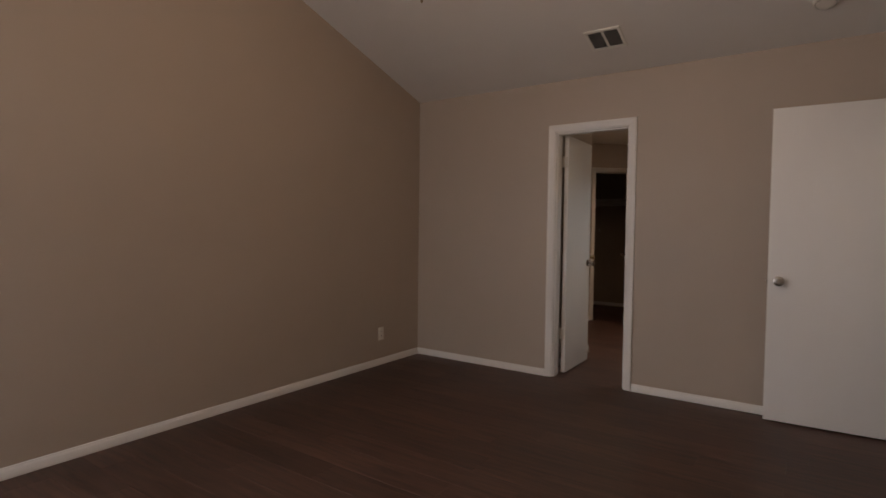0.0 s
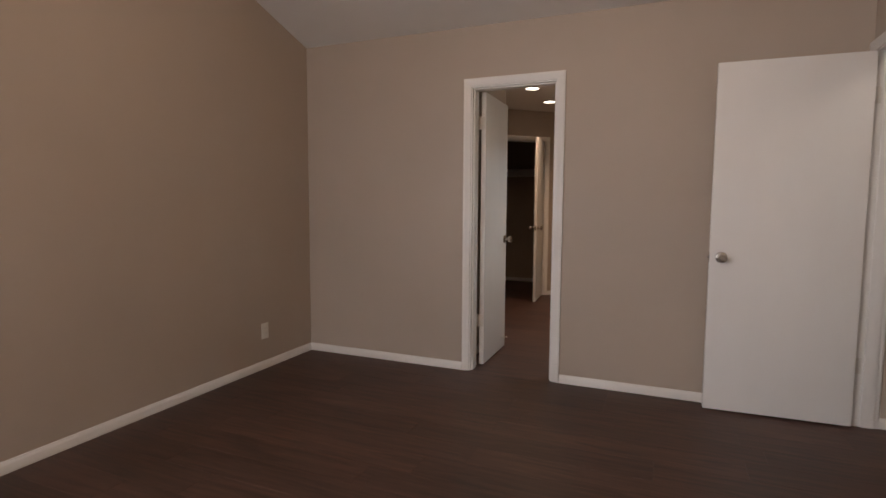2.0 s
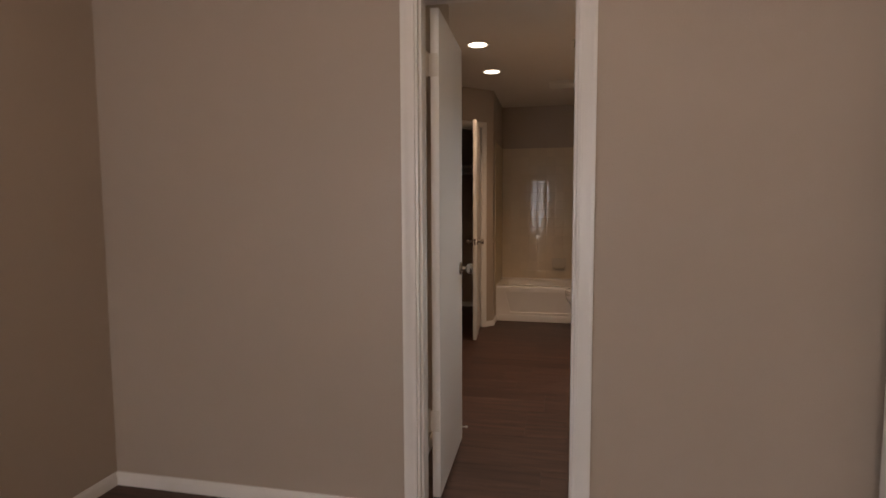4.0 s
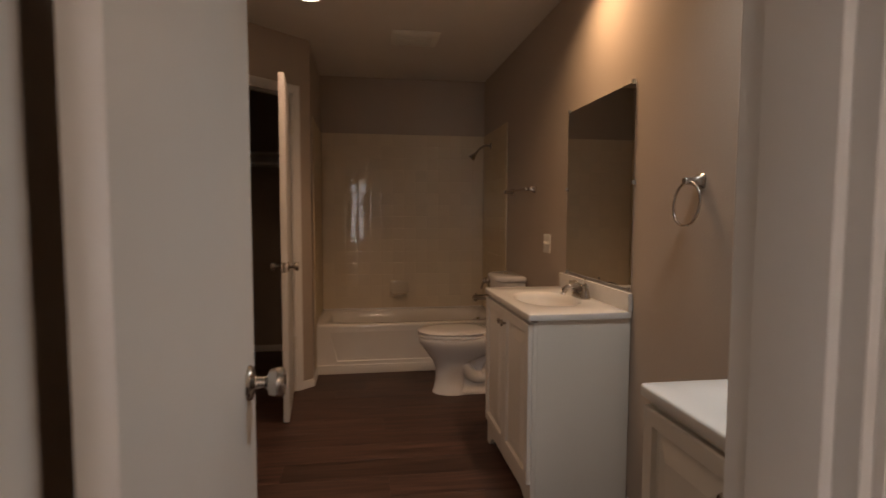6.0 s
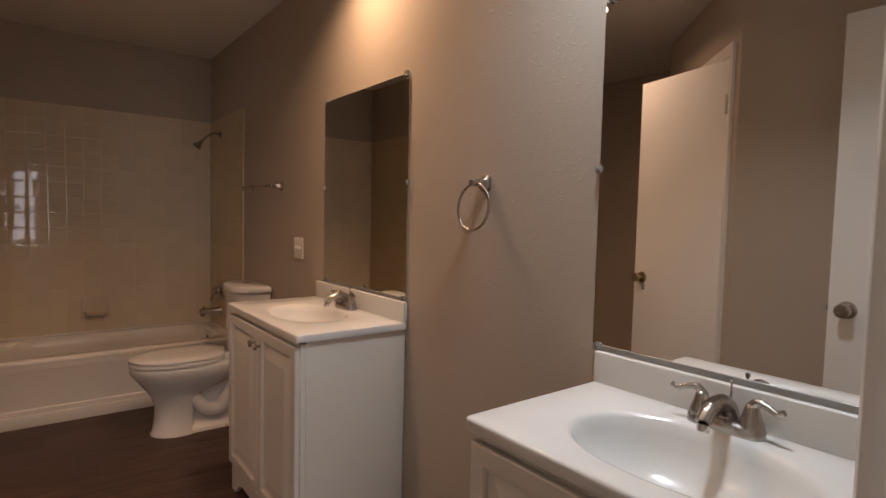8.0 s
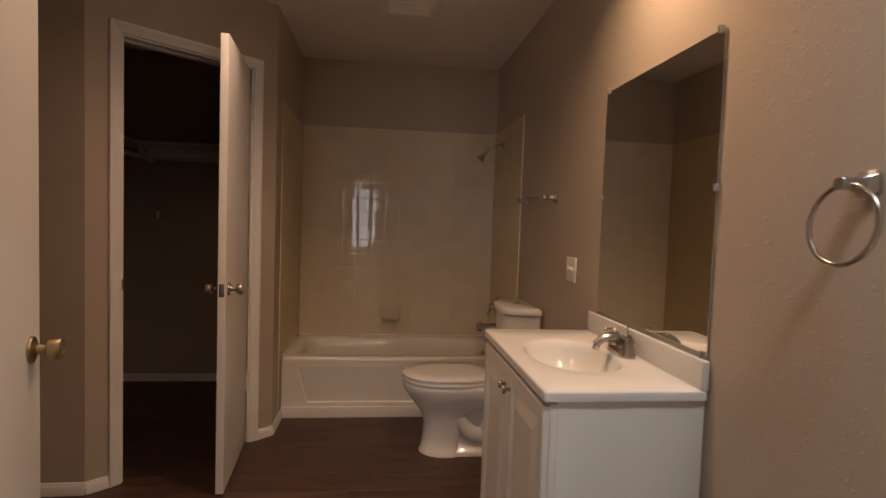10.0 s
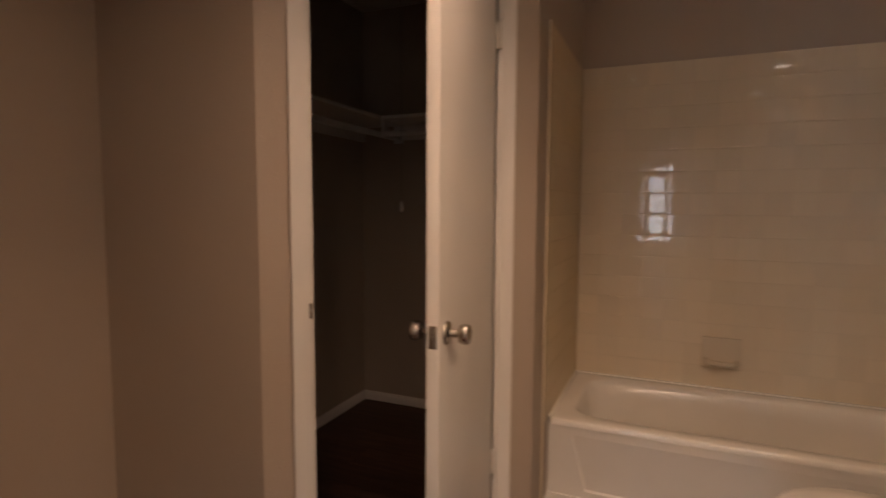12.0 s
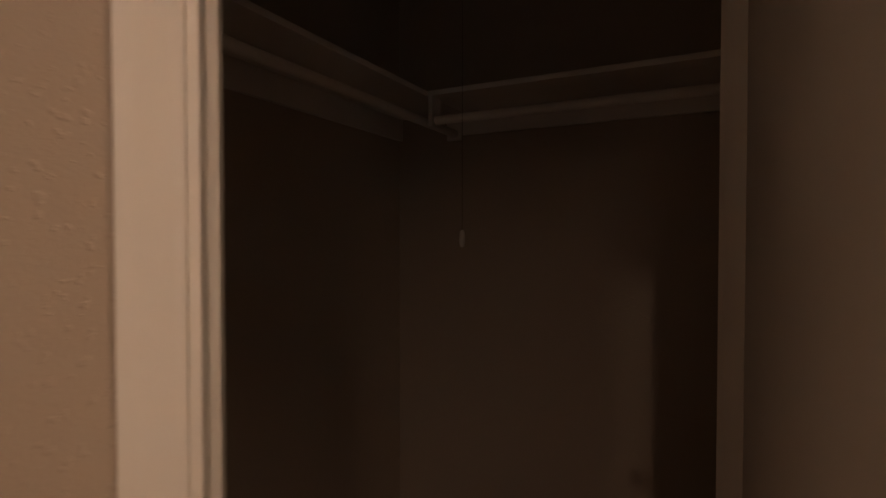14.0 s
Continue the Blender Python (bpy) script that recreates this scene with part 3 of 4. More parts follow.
def tub_valve():
    top = thing("shower_valve", (B_E - 0.010, 4.385, 0.685), "brushed nickel shower valve with lever handle", "shower valve")
    bm = bmesh.new()
    lathe(bm, [(0.076, 0), (0.075, 0.004), (0.060, 0.010), (0.034, 0.014), (0.030, 0.030), (0.001, 0.030)], 36, Matrix.Rotation(radians(-90), 4, "Y"))
    part("escutcheon", bm, NICKEL, top)
    bm = bmesh.new()
    lathe(bm, [(0.024, 0.026), (0.026, 0.045), (0.020, 0.062), (0.001, 0.064)], 28, Matrix.Rotation(radians(-90), 4, "Y"))
    tube(bm, arc([(-0.050, 0, 0), (-0.062, -0.004, -0.030), (-0.075, -0.006, -0.075)]), [0.012] * 8 + [0.009] * 8 + [0.007], 12)
    part("lever_handle", bm, NICKEL, top)


def tub_spout():
    top = thing("tub_spout", (B_E - 0.010, 4.385, 0.531), "brushed nickel tub spout with diverter knob", "tub spout")
    bm = bmesh.new()
    m = Matrix.Rotation(radians(-90), 4, "Y")
    lathe(bm, [(0.031, 0), (0.030, 0.006), (0.026, 0.012), (0.024, 0.09), (0.025, 0.13), (0.024, 0.146), (0.018, 0.150), (0.001, 0.150)], 28, m)
    part("spout_body", bm, NICKEL, top)
    bm = bmesh.new()
    lathe(bm, [(0.019, 0), (0.019, 0.016), (0.014, 0.018), (0.013, 0.004)], 20, Matrix.Translation((-0.130, 0, -0.034)))
    part("outlet", bm, NICKEL, top)
    bm = bmesh.new()
    lathe(bm, [(0.004, 0), (0.004, 0.010), (0.008, 0.012), (0.008, 0.018), (0.001, 0.020)], 16, Matrix.Translation((-0.125, 0, 0.022)))
    part("diverter_knob", bm, NICKEL, top)


shower_head()
tub_valve()
tub_spout()

# ---- toilet ----


def toilet():
    cy = 3.476
    top = thing("toilet", (0.7575, cy, 0), "white porcelain toilet with closed lid and dual flush button", "toilet")
    n = 56

    def egg(x_front, x_back, half, z, p=2.2, pinch=1.0):
        """A loop long in x: rounded front at -x, squarer back."""
        loop = []
        c0 = x_front + half * 1.25
        for i in range(n):
            t = 2 * math.pi * i / n
            c, s = math.cos(t), math.sin(t)
            if c < 0:
                x = c0 + (c0 - x_front) * c
                y = half * s
            else:
                x = c0 + (x_back - c0) * math.copysign(abs(c) ** (2 / 4.0), c)
                y = half * math.copysign(abs(s) ** (2 / p), s) * (1 - (1 - pinch) * abs(c) ** 2)
            loop.append((x, y, z))
        return loop

    bm = bmesh.new()
    loops = [egg(-0.312, -0.02, 0.110, 0.235), egg(-0.342, 0.10, 0.132, 0.275), egg(-0.378, 0.19, 0.160, 0.325),
             egg(-0.408, 0.21, 0.180, 0.365), egg(-0.412, 0.215, 0.184, 0.392), egg(-0.412, 0.215, 0.184, 0.404), egg(-0.405, 0.21, 0.178, 0.410)]
    loops = [egg(-0.288, -0.06, 0.092, 0.170), egg(-0.300, -0.05, 0.100, 0.205)] + loops
    loops = [egg(-0.312, -0.08, 0.118, 0.0), egg(-0.312, -0.08, 0.118, 0.010), egg(-0.302, -0.085, 0.106, 0.022), egg(-0.292, -0.085, 0.094, 0.085), egg(-0.290, -0.075, 0.090, 0.140)] + loops
    rings(bm, loops)
    part("bowl", bm, PORCELAIN, top, smooth=1.2)
    bm = bmesh.new()
    rings(bm, [oval(0.03, 0, 0.20, 0.105, 0.0, 5, 48), oval(0.03, 0, 0.20, 0.105, 0.012, 5, 48), oval(0.03, 0, 0.192, 0.094, 0.026, 5, 48), oval(0.04, 0, 0.17, 0.060, 0.05, 4, 48),
               oval(0.05, 0, 0.155, 0.052, 0.20, 4, 48), oval(0.05, 0, 0.17, 0.075, 0.32, 4, 48)])
    part("rear_base", bm, PORCELAIN, top, smooth=1.0)
    for sgn in (-1, 1):
        bm = bmesh.new()
        tube(bm, arc([(-0.10, sgn * 0.055, 0.215), (-0.03, sgn * 0.062, 0.125), (0.05, sgn * 0.062, 0.115), (0.10, sgn * 0.060, 0.19), (0.155, sgn * 0.058, 0.24), (0.19, sgn * 0.055, 0.17), (0.20, sgn * 0.05, 0.04)], 7), 0.043, 16)
        part("trapway", bm, PORCELAIN, top, smooth=1.2)
    bm = bmesh.new()
    rings(bm, [egg(-0.398, 0.075, 0.171, 0.405), egg(-0.402, 0.078, 0.175, 0.416), egg(-0.416, 0.088, 0.189, 0.417), egg(-0.417, 0.088, 0.190, 0.430), egg(-0.413, 0.085, 0.186, 0.434)])
    part("seat", bm, PORCELAIN, top, "white plastic toilet seat", smooth=1.0)
    bm = bmesh.new()
    rings(bm, [egg(-0.400, 0.075, 0.173, 0.430), egg(-0.404, 0.078, 0.177, 0.440), egg(-0.418, 0.088, 0.191, 0.441), egg(-0.419, 0.088, 0.192, 0.449), egg(-0.408, 0.082, 0.182, 0.457),
               egg(-0.34, 0.03, 0.12, 0.461), egg(-0.25, -0.04, 0.05, 0.462)])
    part("lid", bm, PORCELAIN, top, "white closed toilet lid", smooth=1.0)
    for sgn in (-1, 1):
        bm = bmesh.new()
        soft_box(bm, 0.060, 0.115, sgn * 0.075 - 0.018, sgn * 0.075 + 0.018, 0.410, 0.446, 0.008, 3)
        part("lid_hinge", bm, PORCELAIN, top)
        bm = bmesh.new()
        lathe(bm, [(0.013, 0), (0.012, 0.012), (0.006, 0.018), (0.001, 0.019)], 16, Matrix.Translation((-0.02 + 0.10, sgn * 0.123, 0.012)))
        part("bolt_cap", bm, PLASTIC, top)
    def dee(back, front, half, z):
        loop = []
        for i in range(48):
            t = 2 * math.pi * i / 48
            c, s = math.cos(t), math.sin(t)
            n2 = 14.0 if c > 0 else 2.9
            mid = back - 0.05
            x = mid + (0.05 if c > 0 else mid - front) * math.copysign(abs(c) ** (2 / n2), c)
            loop.append((x, half * math.copysign(abs(s) ** (2 / (14.0 if c > 0 else 3.4)), s), z))
        return loop

    bm = bmesh.new()
    loops = []
    for ax, by, z in ((0.072, 0.165, 0.395), (0.080, 0.178, 0.42), (0.086, 0.186, 0.60), (0.090, 0.192, 0.805)):
        loops.append(dee(0.320, 0.225 - ax * 1.1, by, z))
    rings(bm, loops)
    part("tank", bm, PORCELAIN, top, smooth=1.0)
    bm = bmesh.new()
    loops = [dee(0.320, 0.125, 0.195, 0.806), dee(0.322, 0.113, 0.203, 0.811), dee(0.322, 0.111, 0.204, 0.834), dee(0.319, 0.116, 0.199, 0.843), dee(0.305, 0.135, 0.182, 0.8485)]
    rings(bm, loops)
    lid = part("tank_lid", bm, PORCELAIN, top, smooth=1.0)
    bm = bmesh.new()
    rings(bm, [oval(0.228, 0, 0.020, 0.030, 0.848, 2, 32), oval(0.228, 0, 0.020, 0.030, 0.853, 2, 32), oval(0.228, 0, 0.016, 0.026, 0.8545, 2, 32)])
    part("flush_button", bm, CHROME, lid, "chrome dual flush button")


toilet()

# ---- vanities ----


def faucet(where):
    """A centre-set faucet: base, arched spout and two lever handles; local -x points to the bowl."""
    top = thing("faucet", where, "brushed nickel two-handle centre-set faucet", "faucet", "vanity faucets")
    bm = bmesh.new()
    rings(bm, [oval(0, 0, 0.027, 0.074, 0.0, 3.4, 40), oval(0, 0, 0.027, 0.074, 0.015, 3.4, 40), oval(0, 0, 0.024, 0.071, 0.021, 3.4, 40), oval(0, 0, 0.015, 0.058, 0.024, 3, 40)])
    part("base_plate", bm, NICKEL, top, smooth=0.8)
    bm = bmesh.new()
    path = arc([(0.010, 0, 0.012), (0.006, 0, 0.036), (-0.012, 0, 0.053), (-0.040, 0, 0.058), (-0.070, 0, 0.050), (-0.094, 0, 0.031)], 6)
    tube(bm, path, [0.0235 - 0.0105 * i / (len(path) - 1) for i in range(len(path))], 18)
    sp = part("spout", bm, NICKEL, top, smooth=0.9)
    bm = bmesh.new()
    lathe(bm, [(0.0115, 0), (0.0125, 0.004), (0.0125, 0.014), (0.009, 0.014)], 18, Matrix.Translation((-0.093, 0, 0.014)) @ Matrix.Rotation(radians(18), 4, "Y"))
    part("aerator", bm, CHROME, sp)
    for sgn in (-1, 1):
        bm = bmesh.new()
        lathe(bm, [(0.024, 0.016), (0.023, 0.026), (0.016, 0.046), (0.013, 0.058), (0.010, 0.064), (0.001, 0.066)], 22, Matrix.Translation((0, sgn * 0.049, 0)))
        path = arc([(0, sgn * 0.049, 0.060), (-0.003, sgn * 0.060, 0.071), (-0.008, sgn * 0.080, 0.068), (-0.012, sgn * 0.097, 0.062), (-0.014, sgn * 0.110, 0.068)], 5)
        tube(bm, path, [0.0105 - 0.0045 * min(1, i / 10) for i in range(len(path))], 14)
        part("lever_handle", bm, NICKEL, top, smooth=0.9)
    bm = bmesh.new()
    tube(bm, [(0.020, 0, 0.018), (0.020, 0, 0.090)], 0.0022, 8)
    rod = part("lift_rod", bm, NICKEL, top)
    bm = bmesh.new()
    lathe(bm, [(0.002, 0), (0.005, 0.003), (0.005, 0.010), (0.001, 0.012)], 14, Matrix.Translation((0.020, 0, 0.088)))
    part("rod_knob", bm, NICKEL, rod)
    return top


def raised_panel(bm, y0, y1, z0, z1, x):
    """A door of solid frame and raised field, front face at x, facing -x."""
    t = 0.018
    loops = []
    for inset, dx in ((0.0, t), (0.0, 0.003), (0.003, 0.0), (0.040, 0.0), (0.043, 0.0125), (0.052, 0.0138), (0.096, 0.0015), (0.099, 0.0)):
        loops.append([(x + dx, y0 + inset, z0 + inset), (x + dx, y1 - inset, z0 + inset), (x + dx, y1 - inset, z1 - inset), (x + dx, y0 + inset, z1 - inset)])
    rings(bm, loops)


def vanity(yc, w, note, group="bathroom vanities"):
    xf, xb, zt = 0.652, B_E - 0.004, 0.845
    top = thing("vanity_cabinet", (0, yc, 0), "white two-door vanity cabinet with raised panels" + note, "vanity", group)
    hw = w / 2
    for sgn in (-1, 1):
        bm = bmesh.new()
        y0, y1 = sorted((sgn * hw, sgn * (hw - 0.016)))
        soft_box(bm, xf + 0.020, xb, y0, y1, 0.0, zt, 0.002)
        part("side_panel", bm, CABINET, top)
    bm = bmesh.new()
    box(bm, xf + 0.03, xb, -hw + 0.016, hw - 0.016, 0.095, 0.110)
    box(bm, xb - 0.008, xb, -hw + 0.016, hw - 0.016, 0.11, zt - 0.09)
    part("inner_panel", bm, CABINET, top)
    # face frame: stiles, head rail, and a toe rail with an arched underside
    bm = bmesh.new()
    soft_box(bm, xf + 0.001, xf + 0.0198, -hw, -hw + 0.03, 0.0, zt - 0.010, 0.002)
    soft_box(bm, xf + 0.001, xf + 0.0198, hw - 0.03, hw, 0.0, zt - 0.010, 0.002)
    soft_box(bm, xf + 0.001, xf + 0.0198, -hw + 0.03, hw - 0.03, zt - 0.045, zt - 0.010, 0.002)
    part("face_frame", bm, CABINET, top)
    bm = bmesh.new()
    k = 28
    ys = [-hw + 0.0005 + (w - 0.001) * i / k for i in range(k + 1)]

    def lower(y):
        u = abs(y) / (hw - 0.055)
        return 0.0 if u >= 1 else min(0.062, 0.10 * (1 - u ** 4)) if u > 0.6 else 0.062 + 0.0 * u
    loops = [[(x, y, lower(y)) for y in ys] + [(x, y, 0.135) for y in reversed(ys)] for x in (xf - 0.002, xf + 0.018)]
    rings(bm, loops)
    part("toe_rail", bm, CABINET, top, smooth=0.9)
    for sgn in (-1, 1):
        bm = bmesh.new()
        y0, y1 = sorted((sgn * 0.0015, sgn * (hw - 0.004)))
        raised_panel(bm, y0, y1, 0.138, zt - 0.020, xf - 0.018)
        d = part("cabinet_door", bm, CABINET, top, smooth=0.35)
        bm = bmesh.new()
        lathe(bm, [(0.007, 0), (0.006, 0.008), (0.0055, 0.012), (0.013, 0.016), (0.0145, 0.021), (0.012, 0.026), (0.001, 0.028)], 20,
              Matrix.Translation((xf - 0.018, sgn * 0.030, zt - 0.085)) @ Matrix.Rotation(radians(-90), 4, "Y"))
        part("cabinet_knob", bm, NICKEL, d, "brushed nickel round knob")
    return top


def vanity_top(yc, hw, note, bowl_y=0.0):
    """Cultured marble top with an oval bowl moulded in, and a backsplash."""
    x0, x1, z0, z1 = 0.630, B_E - 0.004, 0.846, 0.873
    top = thing("countertop", (0, yc, z0), "glossy white cultured marble vanity top with oval sink" + note, "countertop", "vanity tops")
    n = 72
    cx, hx = (x0 + x1) / 2, (x1 - x0) / 2
    bm = bmesh.new()
    zz = z1 - z0
    bx, a, b = 0.845, 0.145, 0.215
    loops = [oval(cx, 0, hx, hw, 0.0, 60, n), oval(cx, 0, hx, hw, zz - 0.006, 60, n), oval(cx, 0, hx - 0.002, hw - 0.002, zz - 0.0015, 55, n), oval(cx, 0, hx - 0.006, hw - 0.006, zz, 50, n),
             oval(bx, bowl_y, a + 0.012, b + 0.012, zz, 2.2, n), oval(bx, bowl_y, a + 0.004, b + 0.004, zz - 0.002, 2.2, n), oval(bx, bowl_y, a - 0.004, b - 0.006, zz - 0.010, 2.2, n)]
    for s, z in ((0.94, 0.030), (0.88, 0.055), (0.76, 0.085), (0.58, 0.108), (0.36, 0.121), (0.14, 0.126)):
        loops.append(oval(bx, bowl_y, a * s, b * s, zz - z, 2.1, n))
    rings(bm, loops, cap0=False)
    part("sink_top", bm, MARBLE, top, smooth=0.9)
    bm = bmesh.new()
    soft_box(bm, x1 - 0.020, x1, -hw, hw, zz - 0.002, zz + 0.080, 0.005, 3)
    part("backsplash", bm, MARBLE, top)
    bm = bmesh.new()
    lathe(bm, [(0.026, 0), (0.026, 0.0035), (0.020, 0.004), (0.017, 0.001), (0.006, 0.004), (0.001, 0.004)], 24, Matrix.Translation((bx, bowl_y, zz - 0.1265)))
    part("drain", bm, CHROME, top, "chrome sink drain")
    bm = bmesh.new()
    lathe(bm, [(0.010, 0), (0.010, 0.002), (0.006, 0.002), (0.001, 0.0005)], 16, Matrix.Translation((bx - a * 0.90, bowl_y, zz - 0.043)) @ Matrix.Rotation(radians(62), 4, "Y"))
    part("overflow_ring", bm, CHROME, top)
    return top


V1, V2 = 0.5565, 2.221
for yc, hw, note in ((V1, 0.3735, ", beside the entry"), (V2, 0.4037, ", beside the toilet")):
    vanity(yc, 2 * hw - 0.030, note)
    vanity_top(yc, hw, note, 0.018 if yc == V1 else 0.0)
    faucet((1.026, yc + 0.022 if yc == V1 else yc, 0.873))


CHANNEL, _, _ = shader("anodised_channel", (0.30, 0.29, 0.27), 0.45, 0.6)


def wall_mirror(y0, y1, z0, z1, label):
    top = thing("wall_mirror", (B_E, (y0 + y1) / 2, z0), label, "mirror", "vanity mirrors")
    hw, h = (y1 - y0) / 2, z1 - z0
    bm = bmesh.new()
    soft_box(bm, -0.007, -0.002, -hw, hw, 0, h, 0.0012, 1)
    part("mirror_glass", bm, MIRROR, top)
    bm = bmesh.new()
    soft_box(bm, -0.010, -0.0005, -hw + 0.002, hw - 0.002, -0.010, 0.005, 0.001, 1)
    part("bottom_channel", bm, CHANNEL, top)
    for y, z in ((-hw, h * 0.52), (hw, h * 0.52), (-hw + 0.02, h), (hw - 0.02, h), (-hw + 0.02, 0.0), (hw - 0.02, 0.0)):
        bm = bmesh.new()
        soft_box(bm, -0.014, 0.0, y - 0.008, y + 0.008, z - 0.010, z + 0.010, 0.003)
        lathe(bm, [(0.004, 0), (0.003, 0.002), (0.001, 0.002)], 10, Matrix.Translation((-0.014, y, z)) @ Matrix.Rotation(radians(-90), 4, "Y"))
        part("mirror_clip", bm, GLASSY, top, "clear plastic mirror clip")


wall_mirror(0.205, 0.948, 0.963, 1.842, "frameless wall mirror with clear clips over the entry vanity")
wall_mirror(1.833, 2.574, 0.963, 1.842, "frameless wall mirror with clear clips over the far vanity")


def towel_ring():
    top = thing("towel_ring", (B_E, 1.388, 1.399), "brushed nickel towel ring on the wall", "towel ring")
    bm = bmesh.new()
    m = Matrix.Rotation(radians(-90), 4, "Y")
    loops = []
    for s, z in ((0.026, 0.0), (0.026, 0.005), (0.020, 0.012), (0.0135, 0.030), (0.0115, 0.046), (0.012, 0.060), (0.010, 0.064)):
        loops.append([tuple(m @ Vector((x, y, z))) for x, y, z in oval(0, 0, s, s, z, 4, 24)])
    rings(bm, loops)
    part("post", bm, NICKEL, top)
    bm = bmesh.new()
    c, r = Vector((-0.052, 0, -0.076)), 0.074
    pts = [c + Vector((0.006 * math.cos(t), r * math.sin(t), r * math.cos(t))) for t in [2 * math.pi * i / 56 for i in range(56)]]
    loops = []
    for i, p in enumerate(pts):
        rad = (p - c).normalized()
        loops.append([tuple(p + 0.0048 * (math.cos(a) * rad + math.sin(a) * Vector((1, 0, 0)))) for a in [2 * math.pi * k / 10 for k in range(10)]])
    loops.append(loops[0])
    rings(bm, loops, False, False)
    bmesh.ops.remove_doubles(bm, verts=bm.verts[:], dist=1e-6)
    part("ring", bm, NICKEL, top, smooth=1.0)


towel_ring()


def towel_bar():
    top = thing("towel_bar", (B_E, 3.427, 1.448), "brushed nickel towel bar above the toilet", "towel bar")
    m = Matrix.Rotation(radians(-90), 4, "Y")
    for y in (-0.262, 0.262):
        bm = bmesh.new()
        loops = []
        for s, z in ((0.026, 0.0), (0.026, 0.005), (0.020, 0.012), (0.0125, 0.034), (0.0115, 0.052), (0.013, 0.066), (0.011, 0.070)):
            loops.append([tuple(Matrix.Translation((0, y, 0)) @ m @ Vector(p)) for p in oval(0, 0, s, s, z, 4, 24)])
        rings(bm, loops)
        part("post", bm, NICKEL, top)
    bm = bmesh.new()
    tube(bm, [(-0.058, -0.266, 0), (-0.058, 0.266, 0)], 0.008, 14)
    part("bar", bm, NICKEL, top)


towel_bar()


def cover_plate(name, m, w, label, category, kind):
    """A wall plate with a toggle, rocker or duplex outlet; local y out of the wall."""
    top = thing(name, m.translation, label, category)
    r = m.to_3x3().to_4x4()
    bm = bmesh.new()
    soft_box(bm, -w / 2, w / 2, 0, 0.006, -0.058, 0.058, 0.0025)
    part("plate", bm, PLASTIC, top, m=r)
    gangs = max(1, round(w / 0.062))
    for g in range(gangs):
        x = (g - (gangs - 1) / 2) * 0.046
        if kind == "outlet":
            for z in (-0.020, 0.020):
                bm = bmesh.new()
                loops = [[(px, y, pz + z) for px, pz, _ in oval(x, 0, 0.0165, 0.0145, 0, 3, 24)] for y in (0.005, 0.0085)]
                rings(bm, loops)
                face = part("receptacle", bm, PLASTIC, top, m=r)
                for dx in (-0.006, 0.006):
                    bm = bmesh.new()
                    box(bm, x + dx - 0.001, x + dx + 0.001, 0.0084, 0.0088, z - 0.002, z + 0.006)
                    part("slot", bm, DARK, face, m=r)
        elif kind == "rocker" or (kind == "mixed" and g == 0):
            bm = bmesh.new()
            soft_box(bm, x - 0.0165, x + 0.0165, 0.004, 0.0085, -0.033, 0.033, 0.002)
            part("rocker", bm, PLASTIC, top, m=r)
        else:
            bm = bmesh.new()
            soft_box(bm, x - 0.005, x + 0.005, 0.004, 0.017, -0.004, 0.012, 0.002)
            part("toggle", bm, PLASTIC, top, m=r)
        for z in (-0.042, 0.042):
            bm = bmesh.new()
            lathe(bm, [(0.003, 0), (0.0025, 0.001), (0.001, 0.001)], 10, Matrix.Translation((x, 0.006, z)) @ Matrix.Rotation(radians(-90), 4, "X"))
            part("screw", bm, PLASTIC, top, m=r)
    return top


cover_plate("light_switch", Matrix.Translation((B_E, 2.899, 1.102)) @ Matrix.Rotation(radians(90), 4, "Z"), 0.116, "white two-gang switch plate beside the mirror", "switch", "toggle")
ROOM[0] = HOME
cover_plate("light_switch", Matrix.Translation((X_E, -0.93, 1.335)) @ Matrix.Rotation(radians(90), 4, "Z"), 0.070, "white light switch plate beside the bedroom door", "switch", "toggle")
cover_plate("outlet", Matrix.Translation((X_W, -0.511, 0.281)) @ Matrix.Rotation(radians(-90), 4, "Z"), 0.070, "white duplex outlet plate low on the wall", "outlet", "outlet")

# ---- ceilings ----
ROOM[0] = BATH
LIGHTS = [(-0.354, 2.072, SOFT_WARM, 4.4, 146), (-0.342, 2.897, SOFT_WARM, 2.0, 100), (0.86, 2.09, GOLD_WARM, 8.2, 130), (0.86, 0.80, COOL, 7.2, 118)]


def downlight(x, y, colour, watts, spread):
    top = thing("recessed_light", (x, y, H_BATH), "lit recessed ceiling light with white trim ring", "ceiling light", "bathroom downlights")
    bm = bmesh.new()
    lathe(bm, [(0.088, 0.0), (0.088, -0.003), (0.083, -0.006), (0.072, -0.006), (0.070, -0.002), (0.070, 0.0)], 36)
    part("trim_ring", bm, PLASTIC, top)
    bm = bmesh.new()
    lathe(bm, [(0.069, -0.0015), (0.066, -0.0045), (0.001, -0.005)], 36)
    part("diffuser", bm, LAMP_LENS, top, "glowing warm diffuser")
    area_lamp("downlight_lamp", (x, y, H_BATH - 0.012), (x, y, 0), 0.13, 0.13, watts, colour, "DISK", spread)


for spec in LIGHTS:
    downlight(*spec)


